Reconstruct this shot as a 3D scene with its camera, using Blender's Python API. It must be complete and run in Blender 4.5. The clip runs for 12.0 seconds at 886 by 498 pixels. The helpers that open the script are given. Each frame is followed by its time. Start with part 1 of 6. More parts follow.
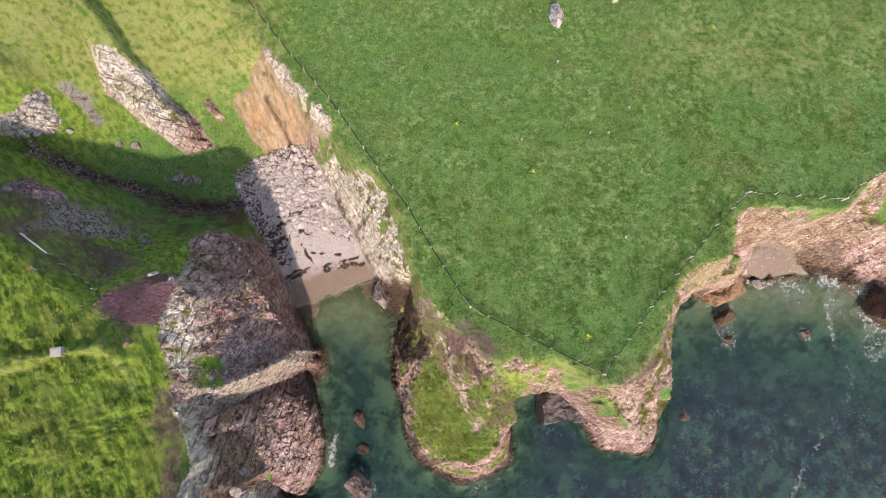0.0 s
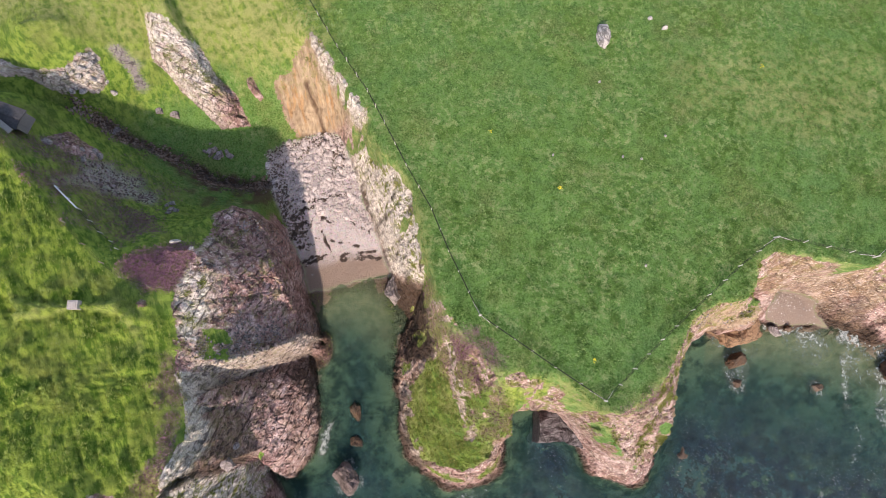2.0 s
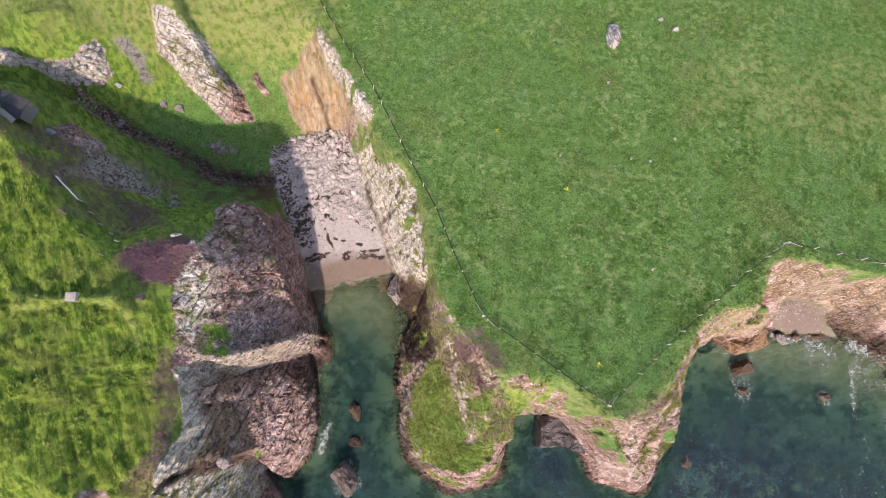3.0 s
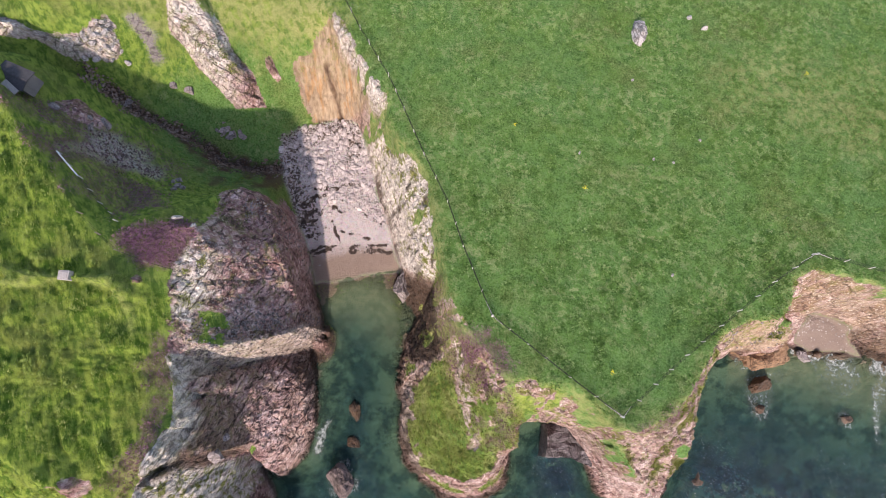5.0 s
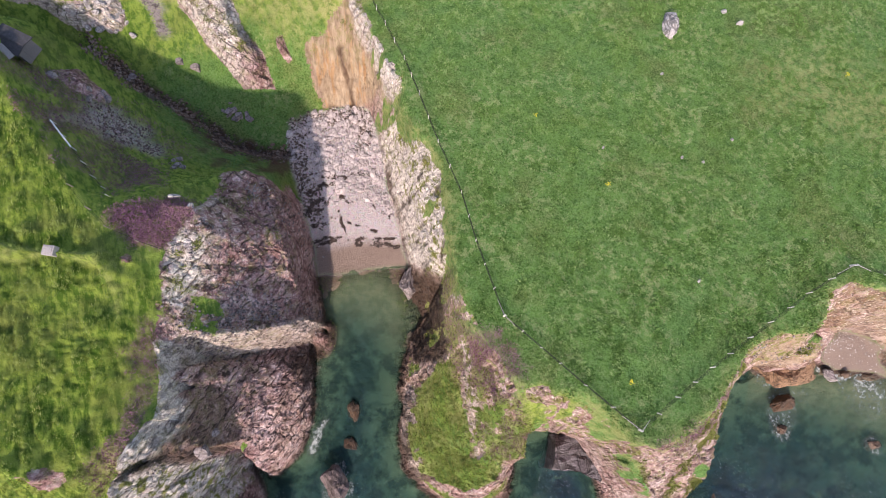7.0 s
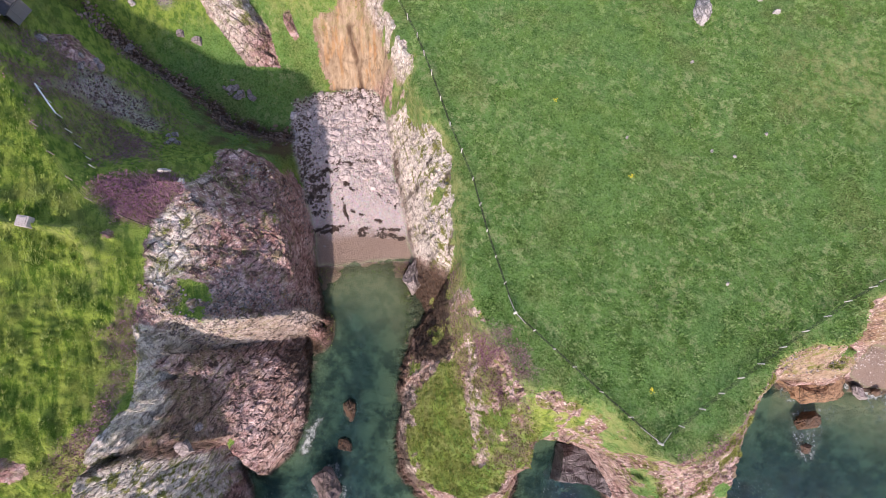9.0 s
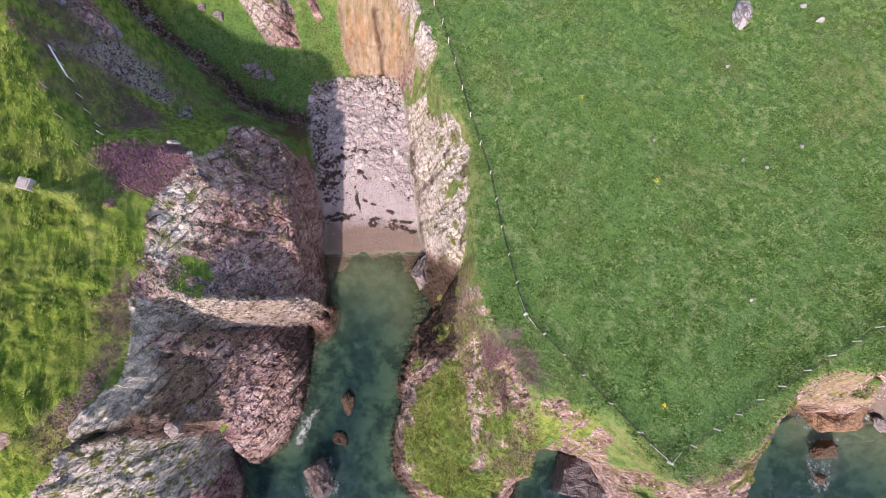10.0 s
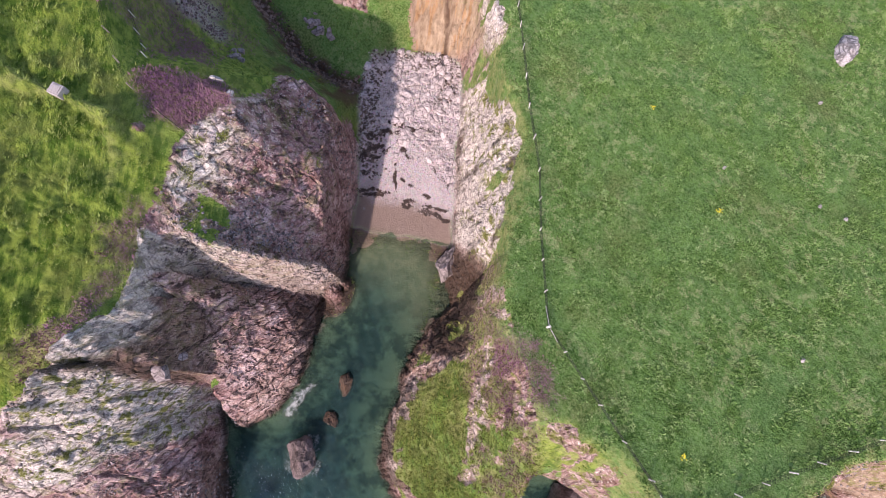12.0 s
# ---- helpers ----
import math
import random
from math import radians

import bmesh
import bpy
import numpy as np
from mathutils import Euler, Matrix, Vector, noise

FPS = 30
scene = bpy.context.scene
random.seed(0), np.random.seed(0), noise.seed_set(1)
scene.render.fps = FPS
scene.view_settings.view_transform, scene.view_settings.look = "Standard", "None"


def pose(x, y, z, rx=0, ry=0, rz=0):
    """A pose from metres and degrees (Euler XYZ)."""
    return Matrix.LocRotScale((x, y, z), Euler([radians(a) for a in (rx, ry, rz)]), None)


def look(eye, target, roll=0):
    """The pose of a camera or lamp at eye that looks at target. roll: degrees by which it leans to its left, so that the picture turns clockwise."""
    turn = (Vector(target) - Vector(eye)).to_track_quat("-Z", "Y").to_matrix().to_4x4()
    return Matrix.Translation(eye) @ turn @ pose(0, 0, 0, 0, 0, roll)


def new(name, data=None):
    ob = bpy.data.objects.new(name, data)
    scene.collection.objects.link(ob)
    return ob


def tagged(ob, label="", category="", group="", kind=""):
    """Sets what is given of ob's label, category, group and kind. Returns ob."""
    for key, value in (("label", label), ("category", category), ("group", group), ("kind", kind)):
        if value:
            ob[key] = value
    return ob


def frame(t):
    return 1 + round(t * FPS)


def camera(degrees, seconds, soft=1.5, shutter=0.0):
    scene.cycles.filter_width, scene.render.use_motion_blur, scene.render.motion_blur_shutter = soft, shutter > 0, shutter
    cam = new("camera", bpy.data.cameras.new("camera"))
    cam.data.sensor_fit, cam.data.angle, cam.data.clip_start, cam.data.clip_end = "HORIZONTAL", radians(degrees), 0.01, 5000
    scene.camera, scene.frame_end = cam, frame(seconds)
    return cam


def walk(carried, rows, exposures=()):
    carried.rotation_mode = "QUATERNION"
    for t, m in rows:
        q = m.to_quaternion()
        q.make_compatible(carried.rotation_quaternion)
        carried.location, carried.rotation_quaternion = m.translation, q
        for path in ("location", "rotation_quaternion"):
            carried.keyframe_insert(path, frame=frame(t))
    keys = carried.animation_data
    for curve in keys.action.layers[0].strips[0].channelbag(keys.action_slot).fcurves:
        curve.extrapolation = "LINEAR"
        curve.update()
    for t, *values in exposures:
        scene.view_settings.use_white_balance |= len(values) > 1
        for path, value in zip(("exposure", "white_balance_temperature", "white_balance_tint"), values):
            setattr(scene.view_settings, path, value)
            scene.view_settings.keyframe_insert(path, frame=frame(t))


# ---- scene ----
import itertools

cam = camera(80.56, 12.0, soft=0.4)
PATH = [
    (0, pose(-0.001, -20, 83.996, 11.358, -3.141, -0)),
    (0.5, pose(-0.024, -19.924, 84.136, 11.206, -2.914, 3.37)),
    (1, pose(-0.051, -19.86, 84.228, 11.104, -2.731, 6.444)),
    (1.5, pose(-0.081, -19.836, 84.258, 11.159, -2.742, 7.044)),
    (2, pose(-0.043, -19.964, 84.071, 11.335, -2.723, 7.657)),
    (2.5, pose(0.001, -20.078, 83.685, 11.475, -2.669, 8.17)),
    (3, pose(0.026, -20.234, 83.109, 11.611, -2.549, 8.834)),
    (5, pose(0.057, -20.786, 80.297, 12.031, -2.152, 11.442)),
    (5.5, pose(0.07, -20.933, 79.426, 12.143, -2.049, 12.121)),
    (6, pose(0.071, -21.045, 78.475, 12.237, -1.973, 12.754)),
    (6.5, pose(-0.04, -21.166, 77.459, 12.332, -1.97, 13.374)),
    (7, pose(-0.16, -21.244, 76.416, 12.397, -1.951, 14.009)),
    (9, pose(-0.014, -21.664, 72.097, 12.683, -1.713, 16.237)),
    (9.5, pose(0.055, -21.777, 71.003, 12.726, -1.579, 17.647)),
    (10, pose(0.2, -21.879, 69.957, 12.702, -1.291, 20.299)),
    (10.5, pose(0.37, -21.935, 68.937, 12.678, -0.885, 23.757)),
    (11, pose(0.521, -21.98, 67.972, 12.667, -0.544, 27.312)),
    (11.5, pose(0.561, -22.033, 67.063, 12.724, -0.462, 29.683)),
    (12, pose(0.593, -22.037, 66.293, 12.713, -0.349, 31.519)),
]
walk(cam, PATH, [(0.0, 1.07, 7500, 16), (3.0, 1.05, 7200, 17), (6.0, 1.04, 7000, 20), (9.5, 1.08, 6900, 24), (12.0, 1.08, 6800, 29)])

# ---- world and light ----
SUN_AZIMUTH, SUN_HEIGHT = 174.0, 37.0  # degrees clockwise from +y, and above the horizon
world = bpy.data.worlds.new("sky")
scene.world = world
world.use_nodes = True
sky = world.node_tree.nodes.new("ShaderNodeTexSky")
sky.sky_type, sky.sun_disc = "NISHITA", False
sky.sun_elevation, sky.sun_rotation = radians(SUN_HEIGHT), radians(SUN_AZIMUTH)
world.node_tree.links.new(sky.outputs[0], world.node_tree.nodes["Background"].inputs[0])
world.node_tree.nodes["Background"].inputs[1].default_value = 0.15
sun = new("sun", bpy.data.lights.new("sun", "SUN"))
sun.data.energy, sun.data.angle, sun.data.color = 2.7, radians(1.6), (1.0, 0.92, 0.82)
toward = Vector((math.sin(radians(SUN_AZIMUTH)) * math.cos(radians(SUN_HEIGHT)), math.cos(radians(SUN_AZIMUTH)) * math.cos(radians(SUN_HEIGHT)), math.sin(radians(SUN_HEIGHT))))
sun.matrix_world = look(toward * 200, (0, 0, 0))


# ---- materials ----
class Nodes:
    """A short hand for node materials."""

    def __init__(self, name):
        self.material = bpy.data.materials.new(name)
        self.material.use_nodes = True
        self.tree = self.material.node_tree
        self.shader = self.tree.nodes["Principled BSDF"]
        self.place = self.tree.nodes.new("ShaderNodeTexCoord").outputs["Object"]

    def put(self, socket, value):
        if isinstance(value, bpy.types.NodeSocket):
            self.tree.links.new(value, socket)
        elif isinstance(value, tuple) and len(value) == 3 and socket.type == "RGBA":
            socket.default_value = (*value, 1)
        else:
            socket.default_value = value

    def noise(self, scale, detail=4.0, rough=0.55, place=None, stretch=None, turn=0.0):
        place = place or self.place
        if stretch:
            m = self.tree.nodes.new("ShaderNodeMapping")
            m.vector_type = "TEXTURE"
            m.inputs["Scale"].default_value, m.inputs["Rotation"].default_value = [1 / v for v in stretch], (0, 0, radians(turn))
            self.tree.links.new(place, m.inputs[0])
            place = m.outputs[0]
        n = self.tree.nodes.new("ShaderNodeTexNoise")
        n.inputs["Scale"].default_value, n.inputs["Detail"].default_value, n.inputs["Roughness"].default_value = scale, detail, rough
        self.tree.links.new(place, n.inputs["Vector"])
        return n.outputs[0]

    def cells(self, scale, feature="F1", place=None, stretch=None, turn=0.0, output=0):
        place = place or self.place
        if stretch:
            m = self.tree.nodes.new("ShaderNodeMapping")
            m.vector_type = "TEXTURE"
            m.inputs["Scale"].default_value, m.inputs["Rotation"].default_value = [1 / v for v in stretch], (0, 0, radians(turn))
            self.tree.links.new(place, m.inputs[0])
            place = m.outputs[0]
        n = self.tree.nodes.new("ShaderNodeTexVoronoi")
        n.feature = feature
        n.inputs["Scale"].default_value = scale
        self.tree.links.new(place, n.inputs["Vector"])
        return n.outputs[output]

    def attribute(self, name):
        n = self.tree.nodes.new("ShaderNodeAttribute")
        n.attribute_name = name
        return n.outputs["Fac"]

    def chance(self, island=False):
        if island:
            return self.tree.nodes.new("ShaderNodeNewGeometry").outputs["Random Per Island"]
        return self.tree.nodes.new("ShaderNodeObjectInfo").outputs["Random"]

    def span(self, value, lo, hi, out_lo=0.0, out_hi=1.0):
        n = self.tree.nodes.new("ShaderNodeMapRange")
        for socket, v in zip(n.inputs, (value, lo, hi, out_lo, out_hi)):
            self.put(socket, v)
        return n.outputs[0]

    def maths(self, kind, a, b=0.0):
        n = self.tree.nodes.new("ShaderNodeMath")
        n.operation = kind
        self.put(n.inputs[0], a), self.put(n.inputs[1], b)
        return n.outputs[0]

    def mix(self, amount, a, b, kind="MIX"):
        n = self.tree.nodes.new("ShaderNodeMix")
        n.data_type, n.blend_type = "RGBA", kind
        self.put(n.inputs[0], amount), self.put(n.inputs[6], a), self.put(n.inputs[7], b)
        return n.outputs[2]

    def bump(self, height, strength, distance):
        n = self.tree.nodes.new("ShaderNodeBump")
        self.put(n.inputs["Strength"], strength), self.put(n.inputs["Distance"], distance), self.put(n.inputs["Height"], height)
        return n.outputs[0]

    def done(self, colour, roughness=0.8, normal=None, specular=0.3, metallic=0.0):
        s = self.shader.inputs
        self.put(s["Base Color"], colour), self.put(s["Roughness"], roughness), self.put(s["Metallic"], metallic)
        self.put(s["Specular IOR Level"], specular)
        if normal:
            self.put(s["Normal"], normal)
        return self.material


def land_material():
    """Turf, heather, bare rock, earth, shingle and sea bed, laid out by the masks of the land."""
    n = Nodes("land")
    broad, clump, fine = n.noise(0.11, 4, 0.6), n.noise(1.3, 6, 0.68), n.noise(9.0, 5, 0.7)
    tone = n.maths("ADD", n.maths("MULTIPLY", clump, 0.65), n.maths("MULTIPLY", fine, 0.35))
    patch = n.noise(0.75, 6, 0.7)
    mottle = n.maths("ADD", n.maths("MULTIPLY", patch, 0.5), n.maths("ADD", n.maths("MULTIPLY", clump, 0.3), n.maths("MULTIPLY", fine, 0.2)))
    leaf, rosette = n.noise(4.2, 6, 0.75), n.noise(1.1, 6, 0.75)
    turf = n.mix(n.span(mottle, 0.45, 0.53), (0.054, 0.130, 0.018), (0.135, 0.268, 0.055))
    turf = n.mix(n.span(leaf, 0.44, 0.60, 0.0, 0.75), turf, (0.18, 0.32, 0.105))
    turf = n.mix(n.span(leaf, 0.48, 0.36, 0.0, 0.6), turf, (0.036, 0.110, 0.016))
    turf = n.mix(n.maths("MULTIPLY", n.span(rosette, 0.52, 0.57), n.span(n.noise(0.16, 3, 0.6), 0.44, 0.58, 0.1, 0.85)), turf, n.mix(n.span(fine, 0.4, 0.6), (0.19, 0.27, 0.085), (0.42, 0.47, 0.22)))
    turf = n.mix(n.span(n.noise(0.07, 4, 0.6), 0.48, 0.6, 0.0, 0.4), turf, n.mix(n.span(leaf, 0.4, 0.6), (0.065, 0.165, 0.04), (0.17, 0.32, 0.10)))
    turf = n.mix(n.span(broad, 0.52, 0.64, 0.0, 0.55), turf, n.mix(n.span(leaf, 0.40, 0.60), (0.062, 0.095, 0.018), (0.26, 0.29, 0.10)))
    # Lit and shaded streaks of the combed tussocks, put into the turf colour.
    combed = n.noise(1.5, 5, 0.62, stretch=(0.3, 1.2, 1.0), turn=-60)
    streaked = n.maths("ADD", n.maths("MULTIPLY", combed, 0.6), n.maths("MULTIPLY", tone, 0.4))
    lush = n.mix(n.span(streaked, 0.45, 0.55), (0.085, 0.17, 0.016), (0.30, 0.40, 0.065))
    lush = n.mix(n.span(n.noise(0.25, 4, 0.6), 0.5, 0.66, 0.0, 0.5), lush, (0.20, 0.20, 0.06))
    turf = n.mix(n.attribute("lush"), turf, lush)
    dry = n.mix(n.span(fine, 0.3, 0.7), (0.25, 0.26, 0.075), (0.52, 0.52, 0.22))
    turf = n.mix(n.maths("MULTIPLY", n.attribute("dry"), n.span(n.noise(1.1, 5, 0.65), 0.42, 0.56, 0.15, 1.0)), turf, dry)
    heath = n.mix(n.span(n.noise(5.0, 4), 0.42, 0.66), (0.17, 0.10, 0.085), (0.38, 0.15, 0.30))
    turf = n.mix(n.maths("MULTIPLY", n.attribute("heather"), n.span(n.noise(1.6, 5, 0.65), 0.38, 0.54, 0.25, 1.0)), turf, heath)
    # rock: beds and joints, drawn out down the faces
    drawn = n.tree.nodes.new("ShaderNodeVectorMath")
    drawn.operation = "MULTIPLY"
    n.tree.links.new(n.place, drawn.inputs[0])
    drawn.inputs[1].default_value = (1.0, 1.0, 0.85)
    face = drawn.outputs[0]
    warp = n.tree.nodes.new("ShaderNodeVectorMath")
    warp.operation = "MULTIPLY_ADD"
    wander = n.tree.nodes.new("ShaderNodeTexNoise")
    wander.inputs["Scale"].default_value, wander.inputs["Detail"].default_value = 0.8, 3.0
    n.tree.links.new(face, wander.inputs["Vector"])
    n.tree.links.new(wander.outputs["Color"], warp.inputs[0])
    warp.inputs[1].default_value = (0.4, 0.4, 0.4)
    n.tree.links.new(face, warp.inputs[2])
    bent = warp.outputs[0]
    grain, stain = n.noise(3.6, 9, 0.8, place=face), n.noise(0.35, 4)
    beds = n.noise(0.9, 6, 0.62, place=bent, stretch=(0.75, 1.15, 1.0), turn=34)
    mass = n.noise(0.22, 5, 0.65, place=face)
    level = n.maths("ADD", n.maths("MULTIPLY", beds, 0.4), n.maths("ADD", n.maths("MULTIPLY", mass, 0.3), n.maths("MULTIPLY", grain, 0.3)))
    rock = n.mix(n.span(level, 0.42, 0.505), (0.14, 0.066, 0.06), (0.42, 0.242, 0.232))
    rock = n.mix(n.span(level, 0.515, 0.585), rock, (0.73, 0.55, 0.54))
    rock = n.mix(n.span(n.noise(0.5, 5, 0.65, place=face), 0.52, 0.64, 0.0, 0.55), rock, n.mix(n.span(grain, 0.4, 0.6), (0.27, 0.185, 0.135), (0.55, 0.42, 0.33)))
    rust = n.mix(n.span(grain, 0.38, 0.60), (0.17, 0.095, 0.055), (0.50, 0.345, 0.215))
    rust = n.mix(n.span(n.noise(0.45, 5, 0.65, place=face), 0.5, 0.6, 0.0, 0.65), rust, n.mix(n.span(grain, 0.4, 0.6), (0.12, 0.07, 0.05), (0.32, 0.215, 0.155)))
    rock = n.mix(n.maths("MULTIPLY", n.attribute("rust"), n.span(stain, 0.35, 0.6, 0.45, 1.0)), rock, rust)
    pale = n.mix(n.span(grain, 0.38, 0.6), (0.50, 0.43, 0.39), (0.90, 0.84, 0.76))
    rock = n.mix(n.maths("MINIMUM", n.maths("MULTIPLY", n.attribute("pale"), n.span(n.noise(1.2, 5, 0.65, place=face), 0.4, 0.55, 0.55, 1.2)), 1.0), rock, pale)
    # lichen flecks and pits
    speck = n.noise(3.4, 4, 0.75, place=face)
    rock = n.mix(n.maths("MULTIPLY", n.span(speck, 0.56, 0.64), n.attribute("flecked")), rock, (0.88, 0.80, 0.68))
    rock = n.mix(n.maths("MULTIPLY", n.span(speck, 0.43, 0.34, 0.0, 0.6), n.span(n.attribute("flecked"), 0.0, 1.0, 0.7, 1.0)), rock, (0.10, 0.07, 0.062))

    def joints(strike, dip, thick, width, gaps):
        """Long parallel joints that wander a little and break off here and there."""
        a, d = radians(strike), radians(dip)
        dot = n.tree.nodes.new("ShaderNodeVectorMath")
        dot.operation = "DOT_PRODUCT"
        n.tree.links.new(face, dot.inputs[0])
        dot.inputs[1].default_value = (-math.sin(a) * math.cos(d), math.cos(a) * math.cos(d), math.sin(d))
        place = n.maths("ADD", n.maths("DIVIDE", dot.outputs["Value"], thick), n.maths("MULTIPLY", n.noise(0.3, 7, 0.68, place=face), 2.1 / thick))
        line = n.maths("ABSOLUTE", n.maths("SUBTRACT", n.maths("FRACT", place), 0.5))
        shut = n.span(n.noise(0.9, 4, 0.65, place=face, stretch=(0.5, 1.2, 0.8), turn=strike), 0.40 + gaps, 0.56 + gaps, 0.0, 0.25)
        return n.span(n.maths("ADD", line, shut), width * 0.3, width)

    def level_of(scale, stretch, turn):
        return n.cells(scale, "F1", place=bent, stretch=stretch, turn=turn, output=1)

    crack = n.maths("MULTIPLY", joints(68, 18, 0.8, 0.17, 0.02), joints(-35, 30, 1.5, 0.10, 0.05))
    crack = n.maths("MULTIPLY", crack, joints(20, 50, 0.7, 0.15, -0.02))
    crack = n.maths("MULTIPLY", crack, n.span(n.attribute("joint"), 0.2, 0.9, 1.0, 0.25))
    # small broken blocks between the joints
    broken = n.span(n.noise(0.5, 4, 0.65, place=face), 0.42, 0.56, 0.5, 0.0)
    chip = n.span(n.cells(1.3, "DISTANCE_TO_EDGE", place=bent, stretch=(0.55, 1.35, 0.9), turn=62), 0.015, 0.075)
    crack = n.maths("MULTIPLY", crack, n.maths("MAXIMUM", chip, n.maths("SUBTRACT", 1.0, broken)))
    step = n.maths("ADD", n.maths("MULTIPLY", level_of(0.6, (0.5, 1.5, 0.9), 68), 0.6), n.maths("MULTIPLY", level_of(1.5, (0.6, 1.4, 0.9), -32), 0.4))
    rock = n.mix(n.span(step, 0.25, 0.6, 0.32, 0.0), rock, (0.13, 0.075, 0.068))
    rock = n.mix(n.span(step, 0.55, 0.85, 0.0, 0.4), rock, (0.68, 0.54, 0.52))
    rock = n.mix(crack, n.mix(n.span(n.attribute("jointed"), 0.0, 1.0, 0.55, 0.9), rock, (0.045, 0.03, 0.028)), rock)
    run = n.noise(1.0, 6, 0.65, place=bent, stretch=(0.25, 1.6, 0.4), turn=102)
    slip = n.mix(n.span(run, 0.36, 0.62), (0.25, 0.175, 0.115), (0.47, 0.36, 0.25))
    slip = n.mix(n.span(n.noise(0.8, 5, 0.6, place=bent, stretch=(0.15, 1.5, 0.3), turn=102), 0.54, 0.62, 0.0, 0.6), slip, (0.46, 0.25, 0.11))
    slip = n.mix(n.span(grain, 0.42, 0.32, 0.0, 0.5), slip, (0.16, 0.10, 0.06))
    rock = n.mix(n.attribute("slip"), rock, slip)
    lichen = n.maths("MULTIPLY", n.span(n.noise(1.0, 6, 0.72, place=face), 0.50, 0.58), n.attribute("moss"))
    rock = n.mix(lichen, rock, n.mix(n.span(fine, 0.35, 0.65), (0.10, 0.12, 0.02), (0.30, 0.29, 0.10)))
    rock = n.mix(n.attribute("weed_shade"), rock, n.mix(n.span(grain, 0.4, 0.6), (0.028, 0.023, 0.02), (0.10, 0.06, 0.04)))
    earth = n.mix(n.span(fine, 0.3, 0.7), (0.075, 0.045, 0.03), (0.16, 0.10, 0.07))
    stones = n.cells(7.0, "F1", output=1)
    shingle = n.mix(n.span(n.cells(7.0), 0.0, 0.6), (0.86, 0.78, 0.785), (0.62, 0.54, 0.545))
    shingle = n.mix(0.25, shingle, stones, "MULTIPLY")
    shingle = n.mix(n.span(n.attribute("damp"), 0.0, 1.0), shingle, n.mix(n.span(fine, 0.3, 0.7), (0.22, 0.16, 0.13), (0.35, 0.27, 0.23)))
    bed = n.mix(n.span(n.noise(0.33, 5, 0.62), 0.44, 0.56), (0.045, 0.058, 0.05), (0.19, 0.21, 0.155))
    bed = n.mix(n.attribute("sand"), bed, n.mix(n.span(n.noise(0.8, 4), 0.4, 0.6), (0.38, 0.29, 0.21), (0.27, 0.23, 0.16)))
    ragged = n.maths("ADD", n.attribute("rock"), n.maths("MULTIPLY", n.maths("SUBTRACT", n.noise(2.3, 6, 0.7, place=face), 0.5), 1.4))
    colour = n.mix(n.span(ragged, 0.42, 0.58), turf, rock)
    colour = n.mix(n.attribute("earth"), colour, earth)
    colour = n.mix(n.attribute("shingle"), colour, shingle)
    colour = n.mix(n.attribute("sunken"), colour, bed)
    height = n.maths("MULTIPLY", n.maths("ADD", n.maths("MULTIPLY", grain, 0.6), n.maths("MULTIPLY", fine, 0.4)), n.span(n.attribute("rock"), 0.0, 1.0, 1.0, 0.5))
    height = n.maths("ADD", height, n.maths("MULTIPLY", n.maths("ADD", n.maths("MULTIPLY", n.maths("MAXIMUM", crack, n.attribute("slip")), 0.3), n.maths("MULTIPLY", step, 0.4)), n.maths("MULTIPLY", n.attribute("rock"), n.maths("SUBTRACT", 1.0, n.attribute("sunken")))))
    rough = n.span(n.attribute("weed_shade"), 0.0, 1.0, 0.9, 0.45)
    return n.done(colour, rough, n.bump(height, 1.0, 0.65), 0.2)


